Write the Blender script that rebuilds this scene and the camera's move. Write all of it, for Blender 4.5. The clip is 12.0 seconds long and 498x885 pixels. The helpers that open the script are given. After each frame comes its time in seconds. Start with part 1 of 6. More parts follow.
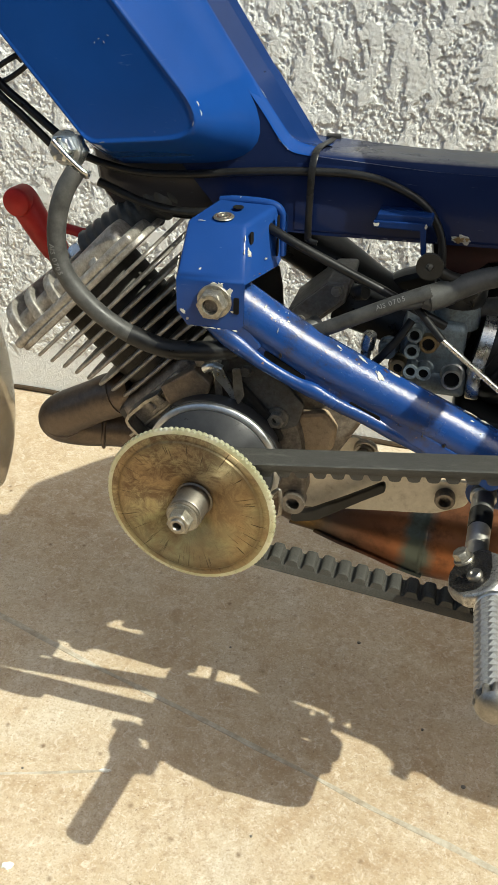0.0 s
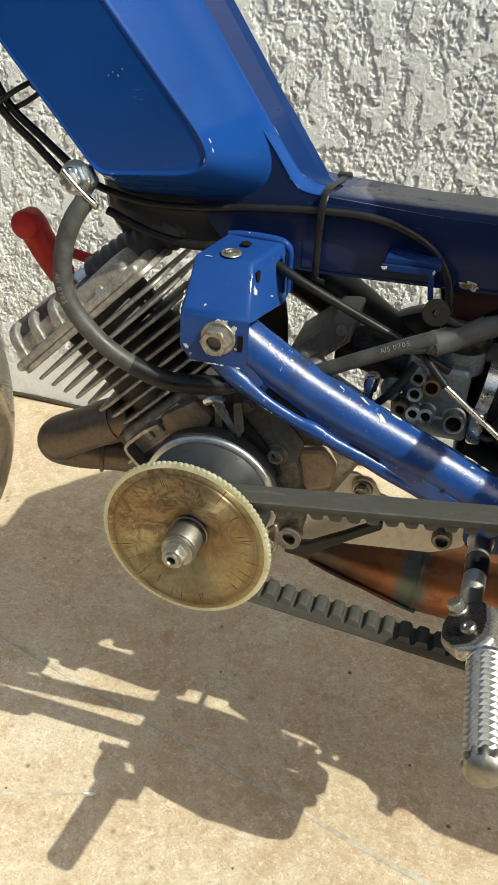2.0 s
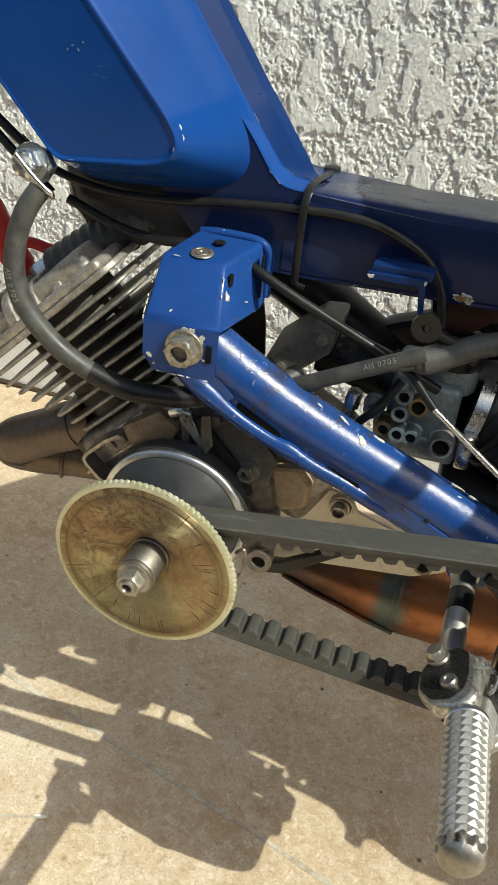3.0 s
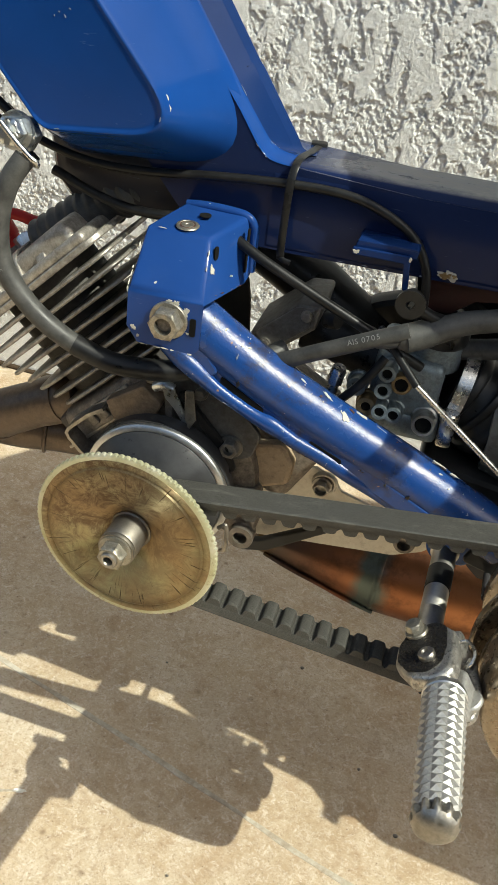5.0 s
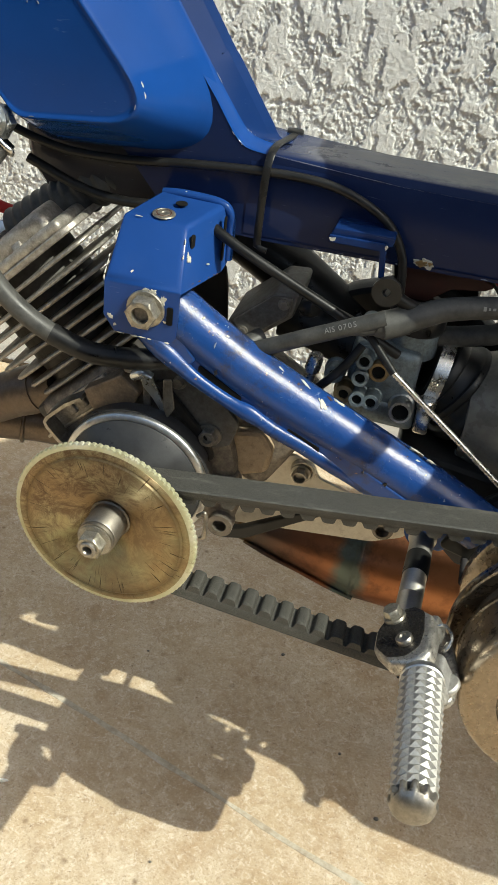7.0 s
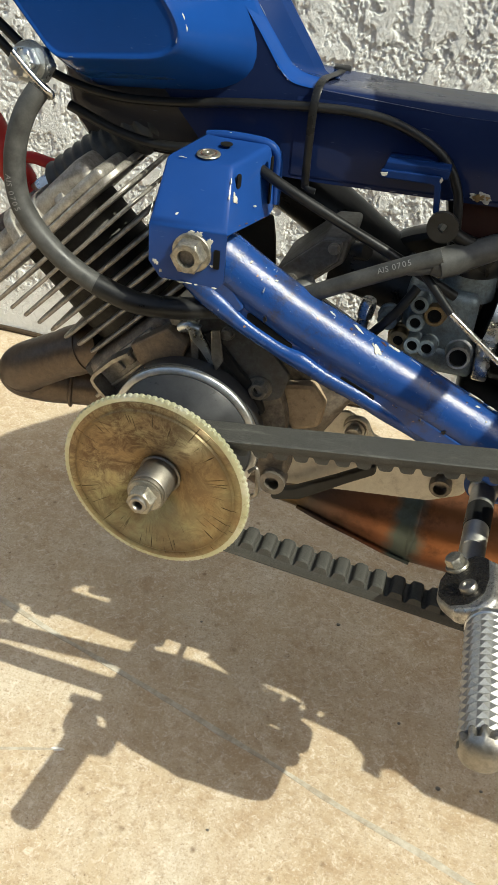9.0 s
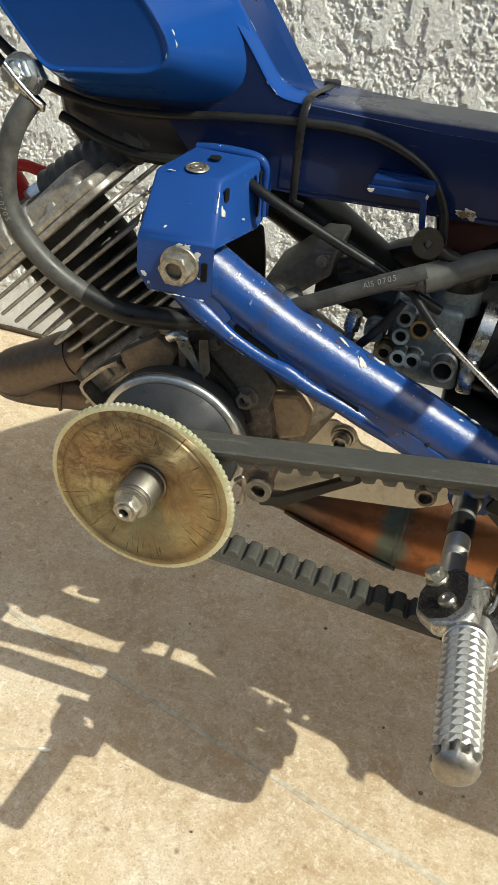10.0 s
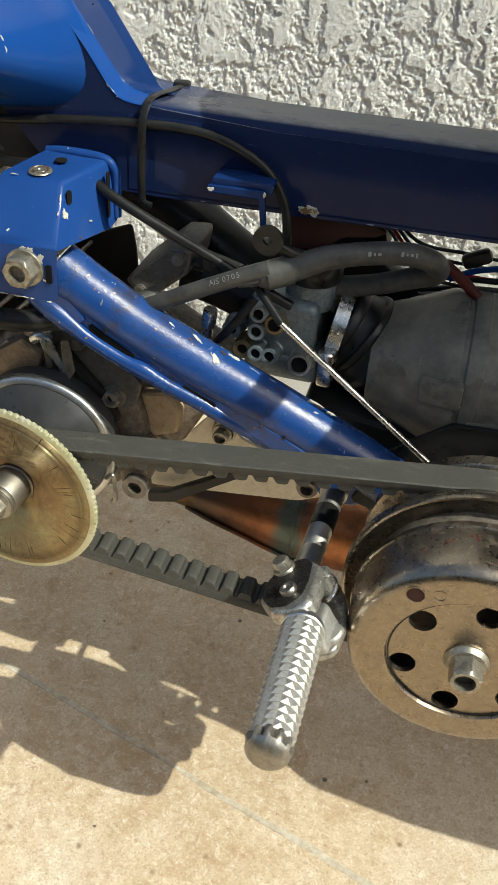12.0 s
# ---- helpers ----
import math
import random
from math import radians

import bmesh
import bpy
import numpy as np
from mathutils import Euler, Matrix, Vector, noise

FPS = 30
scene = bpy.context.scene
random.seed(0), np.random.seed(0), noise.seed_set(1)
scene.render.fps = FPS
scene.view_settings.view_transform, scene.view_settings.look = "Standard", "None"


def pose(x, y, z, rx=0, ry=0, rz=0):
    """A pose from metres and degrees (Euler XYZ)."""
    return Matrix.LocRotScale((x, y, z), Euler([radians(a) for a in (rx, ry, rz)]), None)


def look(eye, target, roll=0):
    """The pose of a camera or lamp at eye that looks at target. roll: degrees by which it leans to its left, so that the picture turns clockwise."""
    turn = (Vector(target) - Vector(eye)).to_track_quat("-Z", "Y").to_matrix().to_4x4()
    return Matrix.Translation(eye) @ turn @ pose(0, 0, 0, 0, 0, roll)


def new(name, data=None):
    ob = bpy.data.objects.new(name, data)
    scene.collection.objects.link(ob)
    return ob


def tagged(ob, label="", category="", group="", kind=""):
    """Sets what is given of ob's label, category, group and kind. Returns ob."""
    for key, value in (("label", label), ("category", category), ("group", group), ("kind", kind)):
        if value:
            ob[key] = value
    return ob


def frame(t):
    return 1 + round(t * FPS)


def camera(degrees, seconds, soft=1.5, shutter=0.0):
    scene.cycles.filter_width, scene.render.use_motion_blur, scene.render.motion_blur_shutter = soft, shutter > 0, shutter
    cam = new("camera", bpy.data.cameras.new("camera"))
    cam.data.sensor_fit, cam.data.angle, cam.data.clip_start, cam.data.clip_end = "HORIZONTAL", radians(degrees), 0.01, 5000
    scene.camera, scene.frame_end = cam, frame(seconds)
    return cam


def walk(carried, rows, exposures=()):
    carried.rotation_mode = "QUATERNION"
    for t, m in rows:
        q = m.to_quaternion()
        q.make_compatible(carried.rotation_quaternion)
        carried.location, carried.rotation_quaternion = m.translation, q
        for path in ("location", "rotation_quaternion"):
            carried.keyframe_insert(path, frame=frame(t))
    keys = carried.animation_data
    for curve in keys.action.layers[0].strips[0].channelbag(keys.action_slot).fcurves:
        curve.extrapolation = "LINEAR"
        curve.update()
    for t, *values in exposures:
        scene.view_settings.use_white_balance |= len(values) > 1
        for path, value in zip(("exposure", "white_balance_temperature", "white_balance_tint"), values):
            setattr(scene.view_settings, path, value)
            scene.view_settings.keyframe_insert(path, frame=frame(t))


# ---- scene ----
import itertools
cam = camera(31.4, 12.0, soft=1.0)
PATH = [
    (0, (0.143, -0.44, 0.63), (-0.264, 1.2, -0.439), 1.3),
    (0.5, (0.133, -0.442, 0.631), (-0.323, 1.185, -0.439), 1.1),
    (1, (0.136, -0.437, 0.633), (-0.304, 1.197, -0.433), 2.2),
    (1.5, (0.143, -0.436, 0.637), (-0.278, 1.202, -0.431), 3.0),
    (2, (0.14, -0.427, 0.645), (-0.27, 1.217, -0.416), 3.7),
    (2.5, (0.136, -0.384, 0.636), (-0.255, 1.257, -0.438), 4.7),
    (3, (0.135, -0.373, 0.64), (-0.234, 1.254, -0.463), 6.2),
    (3.5, (0.14, -0.37, 0.635), (-0.22, 1.253, -0.478), 6.5),
    (5.5, (0.136, -0.378, 0.635), (-0.182, 1.243, -0.492), 8.3),
    (6, (0.135, -0.378, 0.637), (-0.177, 1.243, -0.492), 8.7),
    (6.5, (0.139, -0.377, 0.636), (-0.158, 1.246, -0.495), 8.4),
    (6.7, (0.139, -0.376, 0.635), (-0.145, 1.243, -0.504), 8.3),
    (8.3, (0.14, -0.393, 0.645), (-0.153, 1.221, -0.499), 7.5),
    (8.5, (0.139, -0.39, 0.63), (-0.201, 1.209, -0.521), 6.0),
    (9, (0.14, -0.378, 0.609), (-0.241, 1.201, -0.558), 4.9),
    (9.5, (0.149, -0.375, 0.615), (-0.224, 1.201, -0.558), 5.2),
    (10, (0.145, -0.376, 0.619), (-0.227, 1.199, -0.556), 5.8),
    (10.5, (0.136, -0.374, 0.609), (-0.236, 1.197, -0.571), 6.2),
    (11, (0.151, -0.371, 0.611), (-0.215, 1.197, -0.575), 5.7),
    (11.5, (0.182, -0.369, 0.625), (-0.178, 1.201, -0.56), 5.6),
    (12, (0.21, -0.364, 0.629), (-0.117, 1.218, -0.552), 5.1),
]
walk(cam, [(t, look(eye, target, roll)) for t, eye, target, roll in PATH])

# ---- world, sun, exposure ----
scene.view_settings.exposure = 0.60
scene.view_settings.use_white_balance = True
scene.view_settings.white_balance_temperature = 6520
scene.view_settings.white_balance_tint = -2
SUN = Vector((0.266, -0.093, 0.333)).normalized()
world = bpy.data.worlds.new("sky")
scene.world = world
world.use_nodes = True
sky = world.node_tree.nodes.new("ShaderNodeTexSky")
sky.sky_type, sky.sun_disc = "NISHITA", False
sky.air_density, sky.dust_density, sky.ozone_density = 0.75, 3.0, 0.6
sky.sun_elevation = math.asin(SUN.z)
sky.sun_rotation = math.atan2(SUN.x, SUN.y)
world.node_tree.links.new(sky.outputs[0], world.node_tree.nodes["Background"].inputs[0])
world.node_tree.nodes["Background"].inputs[1].default_value = 0.135
sun_data = bpy.data.lights.new("sun", "SUN")
sun_data.energy, sun_data.angle, sun_data.color = 3.78, radians(0.42), (1.0, 0.955, 0.87)
sun = new("sun", sun_data)
sun.matrix_world = look(SUN * 10, (0, 0, 0))


# ---- materials ----
class Mat:
    """A small node builder round one Principled shader."""

    def __init__(self, name):
        self.m = bpy.data.materials.new(name)
        self.m.use_nodes = True
        self.t = self.m.node_tree
        self.p = self.t.nodes["Principled BSDF"]
        self.coord = self.node("ShaderNodeTexCoord").outputs["Object"]

    def node(self, kind, **values):
        n = self.t.nodes.new(kind)
        for key, value in values.items():
            n.inputs[key.replace("_", " ")].default_value = value
        return n

    def link(self, a, b):
        self.t.links.new(a, b)

    def noise(self, scale, detail=6, rough=0.6, stretch=None, distort=0.0):
        n = self.node("ShaderNodeTexNoise", Scale=scale, Detail=detail, Roughness=rough, Distortion=distort)
        if stretch:
            mp = self.node("ShaderNodeMapping")
            mp.inputs["Scale"].default_value = stretch
            self.link(self.coord, mp.inputs[0])
            self.link(mp.outputs[0], n.inputs["Vector"])
        else:
            self.link(self.coord, n.inputs["Vector"])
        return n.outputs[0]

    def ramp(self, value, *stops):
        r = self.node("ShaderNodeValToRGB")
        e = r.color_ramp.elements
        while len(e) < len(stops):
            e.new(0.5)
        for el, (at, c) in zip(e, stops):
            el.position = at
            el.color = (*c, 1) if isinstance(c, tuple) else (c, c, c, 1)
        self.link(value, r.inputs[0])
        return r.outputs[0]

    def mix(self, f, a, b):
        n = self.t.nodes.new("ShaderNodeMix")
        n.data_type = "RGBA"
        if isinstance(f, float):
            n.inputs[0].default_value = f
        else:
            self.link(f, n.inputs[0])
        for slot, v in ((6, a), (7, b)):
            if isinstance(v, tuple):
                n.inputs[slot].default_value = (*v, 1)
            else:
                self.link(v, n.inputs[slot])
        return n.outputs[2]

    def base(self, c):
        if isinstance(c, tuple):
            self.p.inputs["Base Color"].default_value = (*c, 1)
        else:
            self.link(c, self.p.inputs["Base Color"])
        return self

    def set(self, metal=0.0, rough=0.5, coat=0.0, spec=0.5, coat_rough=0.05):
        for key, v in (("Metallic", metal), ("Roughness", rough), ("Coat Weight", coat), ("Specular IOR Level", spec), ("Coat Roughness", coat_rough)):
            if isinstance(v, (int, float)):
                self.p.inputs[key].default_value = v
            else:
                self.link(v, self.p.inputs[key])
        return self

    def bump(self, height, strength=0.3, dist=0.001):
        b = self.node("ShaderNodeBump", Strength=strength, Distance=dist)
        self.link(height, b.inputs["Height"])
        self.link(b.outputs[0], self.p.inputs["Normal"])
        return self


def metal(name, dark, light, rough=(0.25, 0.5), scale=60, dirt=(0.06, 0.045, 0.03), dirt_at=0.62, bump=0.15, metallic=1.0):
    """Used bare metal: two tones of metal, brown dirt in patches, uneven gloss."""
    m = Mat(name)
    tone = m.ramp(m.noise(scale * 3.5, 12, 0.8), (0.32, dark), (0.68, light))
    grime = m.ramp(m.noise(scale * 1.7, 9, 0.75), (dirt_at - 0.14, 0.0), (dirt_at + 0.20, 1.0))
    m.base(m.mix(grime, tone, dirt))
    inv = m.ramp(grime, (0.0, metallic), (1.0, metallic * 0.25))
    m.set(metal=inv, rough=m.ramp(m.noise(scale * 4, 8, 0.7), (0.3, rough[0]), (0.7, rough[1])))
    m.bump(m.noise(scale * 12, 4), bump, 0.0004)
    return m.m


def rubber(name, dark, light, rough=0.6, scale=120):
    m = Mat(name)
    m.base(m.ramp(m.noise(scale, 8, 0.7), (0.3, dark), (0.75, light)))
    m.set(rough=m.ramp(m.noise(scale * 0.5), (0.3, rough - 0.12), (0.7, rough + 0.15)), spec=0.28)
    m.bump(m.noise(scale * 10, 4), 0.2, 0.0003)
    return m.m


def paint(name, worn=0.0, colour=(0.009, 0.050, 0.222), dusty=False, spec=0.11):
    """Glossy blue enamel; worn: how much dust and how many scratches and chips lie on it."""
    m = Mat(name)
    deep = tuple(c * 0.75 for c in colour)
    col = m.ramp(m.noise(9, 4), (0.3, deep), (0.7, colour))
    dust = m.ramp(m.noise(38, 9, 0.72), (0.50, 0.0), (0.80, 0.03 + worn * 0.22))
    col = m.mix(dust, col, (0.10, 0.13, 0.19))
    scratch = m.ramp(m.noise(55, 5, 0.6, (1, 1, 9), 1.5), (0.69, 0.0), (0.72, 0.2 + 0.4 * worn))
    col = m.mix(scratch, col, (0.24, 0.28, 0.38))
    if worn > 0.3:
        rust = m.ramp(m.noise(34, 9, 0.8), (0.52, 0.0), (0.64, 0.8))
        col = m.mix(rust, col, (0.028, 0.026, 0.032))
        rubbed = m.ramp(m.noise(70, 12, 0.85, (2.2, 1, 1), 0.6), (0.56, 0.0), (0.72, 0.22))
        col = m.mix(rubbed, col, (0.15, 0.19, 0.29))
        chips = m.ramp(m.noise(210, 8, 0.8), (0.66, 0.0), (0.68, 1.0))
        col = m.mix(chips, col, (0.50, 0.48, 0.43))
        ochre = m.ramp(m.noise(150, 6, 0.7, None, 0.5), (0.675, 0.0), (0.695, 1.0))
        col = m.mix(ochre, col, (0.26, 0.15, 0.07))
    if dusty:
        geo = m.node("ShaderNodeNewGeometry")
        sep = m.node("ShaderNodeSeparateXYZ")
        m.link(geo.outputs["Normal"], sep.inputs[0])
        # Dust only behind the seat's shade line; that lit-to-shaded edge is put into colour.
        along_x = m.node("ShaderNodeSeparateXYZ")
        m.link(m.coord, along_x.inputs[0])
        behind_shade_line = m.ramp(along_x.outputs[0], (0.060, 0.10), (0.105, 1.0))
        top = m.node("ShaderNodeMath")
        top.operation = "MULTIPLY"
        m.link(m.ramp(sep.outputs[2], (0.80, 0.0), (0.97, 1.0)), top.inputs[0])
        m.link(behind_shade_line, top.inputs[1])
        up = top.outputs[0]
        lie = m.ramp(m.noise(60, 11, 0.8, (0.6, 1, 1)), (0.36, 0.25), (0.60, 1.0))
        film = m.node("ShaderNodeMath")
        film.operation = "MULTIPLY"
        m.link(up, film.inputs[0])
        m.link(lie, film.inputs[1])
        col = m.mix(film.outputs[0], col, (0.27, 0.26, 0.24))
    m.base(col)
    gloss = m.ramp(m.noise(30, 8), (0.3, 0.07 + 0.16 * worn), (0.75, 0.15 + 0.34 * worn))
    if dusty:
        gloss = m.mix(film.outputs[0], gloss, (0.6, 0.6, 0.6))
    m.set(rough=gloss, coat=0.0, spec=spec)
    m.bump(m.noise(420 if worn > 0.3 else 120, 6, 0.75), 0.05 + 0.45 * worn, 0.0007)
    return m.m


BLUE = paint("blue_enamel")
# The same enamel darkened: shade put into the colour of flange, tab and frame.
BLUE_SHADED = paint("shaded_blue_enamel", 0.0, (0.008, 0.026, 0.105), False, 0.10)
BLUE_FRAME = paint("dusty_shaded_blue_enamel", 0.0, (0.011, 0.020, 0.066), True, 0.12)
BLUE_WORN = paint("worn_blue_enamel", 0.55, (0.011, 0.050, 0.204), False, 0.45)
BLUE_BRACKET = paint("bracket_blue_enamel", 0.10, (0.013, 0.052, 0.216), False, 0.22)
# Grimy black; under the frame it also paints the shade of a downward face.
BLACK_PAINT = paint("grimy_shaded_black_enamel", 0.25, (0.050, 0.047, 0.049))
CHIP = Mat("bare_primer").base((0.46, 0.44, 0.38)).set(rough=0.7).m
GRIME = rubber("black_oily_grime", (0.006, 0.006, 0.007), (0.03, 0.026, 0.022), 0.45, 200)
BOXSCUFF = rubber("pale_scuffed_plastic", (0.22, 0.21, 0.19), (0.32, 0.31, 0.28), 0.7)
RUST = rubber("red_brown_rust", (0.045, 0.018, 0.012), (0.085, 0.034, 0.024), 0.6, 300)
STEEL = metal("bright_steel", (0.46, 0.44, 0.41), (0.66, 0.64, 0.60), (0.2, 0.36), dirt_at=0.78)
STEEL_DULL = metal("dull_steel", (0.26, 0.24, 0.21), (0.42, 0.395, 0.355), (0.3, 0.5), dirt_at=0.6)
ZINC = metal("zinc_plate", (0.55, 0.56, 0.55), (0.72, 0.74, 0.74), (0.22, 0.4), dirt_at=0.66)
ALU_WORN = metal("handled_aluminium", (0.36, 0.35, 0.33), (0.54, 0.53, 0.51), (0.54, 0.68), 130, (0.12, 0.10, 0.08), 0.66, 0.08)
ALU = metal("turned_aluminium", (0.50, 0.495, 0.48), (0.70, 0.695, 0.68), (0.28, 0.44), dirt_at=0.76, bump=0.05)
OILY = metal("oil_blackened_steel", (0.016, 0.015, 0.014), (0.055, 0.050, 0.045), (0.14, 0.40), 200, (0.02, 0.016, 0.012), 0.55, metallic=0.6)
SCUFF = metal("rubbed_enamel", (0.10, 0.12, 0.18), (0.22, 0.24, 0.30), (0.5, 0.7), 90, metallic=0.0)
HINGE = metal("grimy_chrome", (0.36, 0.34, 0.31), (0.6, 0.58, 0.54), (0.22, 0.42), 150, (0.10, 0.088, 0.074), 0.52)
ZINC_DULL = metal("dull_zinc", (0.32, 0.32, 0.30), (0.5, 0.5, 0.48), (0.3, 0.5), dirt_at=0.6)
CHROME = metal("dusty_chrome", (0.60, 0.57, 0.51), (0.74, 0.71, 0.65), (0.08, 0.2), 30, (0.36, 0.30, 0.22), 0.66, bump=0.05)
POLISHED = metal("polished_round_steel", (0.50, 0.48, 0.45), (0.64, 0.61, 0.56), (0.38, 0.50), 160, (0.14, 0.11, 0.08), 0.74, 0.04)
# Soot, plus the shade between the fins put into the core's colour.
SOOT_SHADE = metal("sooty_shaded_casting", (0.030, 0.027, 0.024), (0.075, 0.068, 0.060), (0.45, 0.65), 90, (0.02, 0.016, 0.012), 0.55, metallic=0.3)
ALU_DARK = metal("grey_cast_aluminium", (0.10, 0.10, 0.10), (0.2, 0.195, 0.185), (0.45, 0.65), 90, dirt_at=0.55, metallic=0.7)
FIN = metal("sooty_cast_aluminium", (0.34, 0.31, 0.27), (0.54, 0.51, 0.46), (0.38, 0.58), 70, (0.08, 0.062, 0.045), 0.53, metallic=0.75)
CASE = metal("oily_engine_casting", (0.15, 0.13, 0.11), (0.36, 0.31, 0.26), (0.4, 0.65), 70, (0.035, 0.028, 0.02), 0.5, metallic=0.6, bump=0.6)
HUBSTEEL = metal("brown_grey_collar_steel", (0.22, 0.20, 0.17), (0.32, 0.295, 0.255), (0.42, 0.56), 160, (0.08, 0.06, 0.04), 0.66, 0.05)
BROWN_COVER = rubber("dusty_brown_cover", (0.020, 0.016, 0.012), (0.045, 0.037, 0.028), 0.6, 60)
SHEAVE = rubber("dark_sheave", (0.018, 0.018, 0.019), (0.038, 0.038, 0.040), 0.34, 90)
DRUMSTEEL = metal("bare_drum_steel", (0.22, 0.185, 0.145), (0.36, 0.31, 0.25), (0.22, 0.36), 60, (0.12, 0.08, 0.05), 0.72, 0.06)
RUSTY = metal("rust_marked_steel", (0.25, 0.205, 0.155), (0.36, 0.305, 0.24), (0.22, 0.38), 80, (0.13, 0.080, 0.05), 0.66, bump=0.08)
BRONZE = metal("oil_stained_casting", (0.20, 0.15, 0.10), (0.34, 0.26, 0.18), (0.4, 0.6), 60, (0.06, 0.035, 0.02), 0.58, metallic=0.5)
PIPE = metal("heat_browned_pipe", (0.10, 0.075, 0.056), (0.17, 0.13, 0.10), (0.32, 0.48), 60, (0.05, 0.036, 0.026), 0.62, bump=0.25, metallic=0.7)
TAN = metal("tan_sand_casting", (0.34, 0.25, 0.155), (0.46, 0.35, 0.235), (0.5, 0.7), 110, (0.13, 0.085, 0.05), 0.62, bump=0.5, metallic=0.2)
OLDZINC = metal("grubby_zinc", (0.30, 0.28, 0.23), (0.50, 0.47, 0.40), (0.3, 0.5), 150, (0.07, 0.055, 0.04), 0.55)
CARB = metal("blue_grey_zinc_casting", (0.11, 0.135, 0.15), (0.23, 0.27, 0.285), (0.35, 0.55), 120, dirt_at=0.62, metallic=0.55)
BRASS = metal("old_brass", (0.22, 0.16, 0.08), (0.36, 0.27, 0.15), (0.35, 0.55), 120)
PLATE = metal("dusty_plate", (0.50, 0.45, 0.36), (0.66, 0.61, 0.51), (0.40, 0.60), 60, (0.20, 0.14, 0.09), 0.68, metallic=0.1)
RUBBER = rubber("black_rubber", (0.006, 0.006, 0.006), (0.018, 0.0175, 0.017), 0.36)
HOSE = rubber("grey_black_hose", (0.028, 0.028, 0.027), (0.085, 0.083, 0.077), 0.42)
# Flat black that paints the shade inside holes, slots and bores.
VOID = Mat("black_hole_shade").base((0.008, 0.0078, 0.0072)).set(rough=1.0, spec=0.1).m
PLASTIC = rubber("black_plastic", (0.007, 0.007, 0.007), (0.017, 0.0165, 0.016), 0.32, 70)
BOXPLASTIC = rubber("dusty_black_plastic", (0.080, 0.076, 0.066), (0.215, 0.200, 0.168), 0.32, 60)
RED = rubber("red_silicone", (0.30, 0.010, 0.008), (0.42, 0.02, 0.015), 0.42)
DARKRED = rubber("dark_red_rubber", (0.05, 0.008, 0.006), (0.10, 0.015, 0.01), 0.5)
# Dark rust in the drum's hole; also the bracket's red with shade mixed in.
RUST_SHADE_RED = rubber("dark_rust_and_shade_red", (0.022, 0.007, 0.006), (0.045, 0.013, 0.01), 0.6)
WHITE_INK = Mat("white_ink").base((0.20, 0.20, 0.188)).set(rough=0.7).m


def zinc_disc():
    """Yellow-passivated pulley face: radial tint, brown scorch marks, fine turning."""
    m = Mat("yellow_passivated_steel")
    sep = m.node("ShaderNodeSeparateXYZ")
    m.link(m.coord, sep.inputs[0])
    ang = m.node("ShaderNodeMath")
    ang.operation = "ARCTAN2"
    m.link(sep.outputs[2], ang.inputs[0])
    m.link(sep.outputs[0], ang.inputs[1])
    comb = m.node("ShaderNodeCombineXYZ")
    m.link(ang.outputs[0], comb.inputs[0])
    rad = m.node("ShaderNodeVectorMath")
    rad.operation = "LENGTH"
    m.link(m.coord, rad.inputs[0])
    m.link(rad.outputs["Value"], comb.inputs[1])
    tint = m.ramp(m.noise(18, 5, 0.6), (0.32, (0.30, 0.205, 0.115)), (0.46, (0.39, 0.295, 0.17)), (0.60, (0.46, 0.425, 0.25)), (0.72, (0.34, 0.24, 0.13)))
    scorch = m.ramp(m.noise(70, 12, 0.85, None, 0.8), (0.43, 0.0), (0.56, 0.95))
    # the burnt patch lies on one side of the hub
    off = m.node("ShaderNodeVectorMath")
    off.operation = "DISTANCE"
    m.link(m.coord, off.inputs[0])
    off.inputs[1].default_value = (-0.024, 0.0, 0.030)
    patch = m.ramp(off.outputs["Value"], (0.026, 1.0), (0.064, 0.42))
    burnt = m.node("ShaderNodeMath")
    burnt.operation = "MULTIPLY"
    m.link(scorch, burnt.inputs[0])
    m.link(patch, burnt.inputs[1])
    col = m.mix(burnt.outputs[0], tint, (0.11, 0.06, 0.028))
    # short dark radial scratches towards the rim, and a dark line in the groove
    n = m.node("ShaderNodeTexNoise", Scale=1.0, Detail=2.0, Roughness=0.5)
    mp = m.node("ShaderNodeMapping")
    mp.inputs["Scale"].default_value = (34, 38, 1)
    m.link(comb.outputs[0], mp.inputs[0])
    m.link(mp.outputs[0], n.inputs["Vector"])
    near_rim = m.ramp(rad.outputs["Value"], (0.026, 0.0), (0.042, 1.0))
    cuts = m.node("ShaderNodeMath")
    cuts.operation = "MULTIPLY"
    m.link(m.ramp(n.outputs[0], (0.645, 0.0), (0.67, 0.9)), cuts.inputs[0])
    m.link(near_rim, cuts.inputs[1])
    col = m.mix(cuts.outputs[0], col, (0.04, 0.027, 0.015))
    line = m.ramp(rad.outputs["Value"], (0.0462, 0.0), (0.0472, 0.75), (0.0480, 0.75), (0.0488, 0.0))
    col = m.mix(line, col, (0.12, 0.085, 0.045))
    m.base(col)
    m.set(metal=m.ramp(burnt.outputs[0], (0.0, 1.0), (0.75, 0.6)), rough=m.ramp(m.noise(90), (0.3, 0.40), (0.7, 0.48)))
    m.p.inputs["Anisotropic"].default_value = 1.0
    m.p.inputs["Anisotropic Rotation"].default_value = 0.25
    tan = m.node("ShaderNodeTangent")
    tan.direction_type, tan.axis = "RADIAL", "Y"
    m.link(tan.outputs[0], m.p.inputs["Tangent"])
    m.bump(m.noise(500, 4), 0.06, 0.0002)
    return m.m


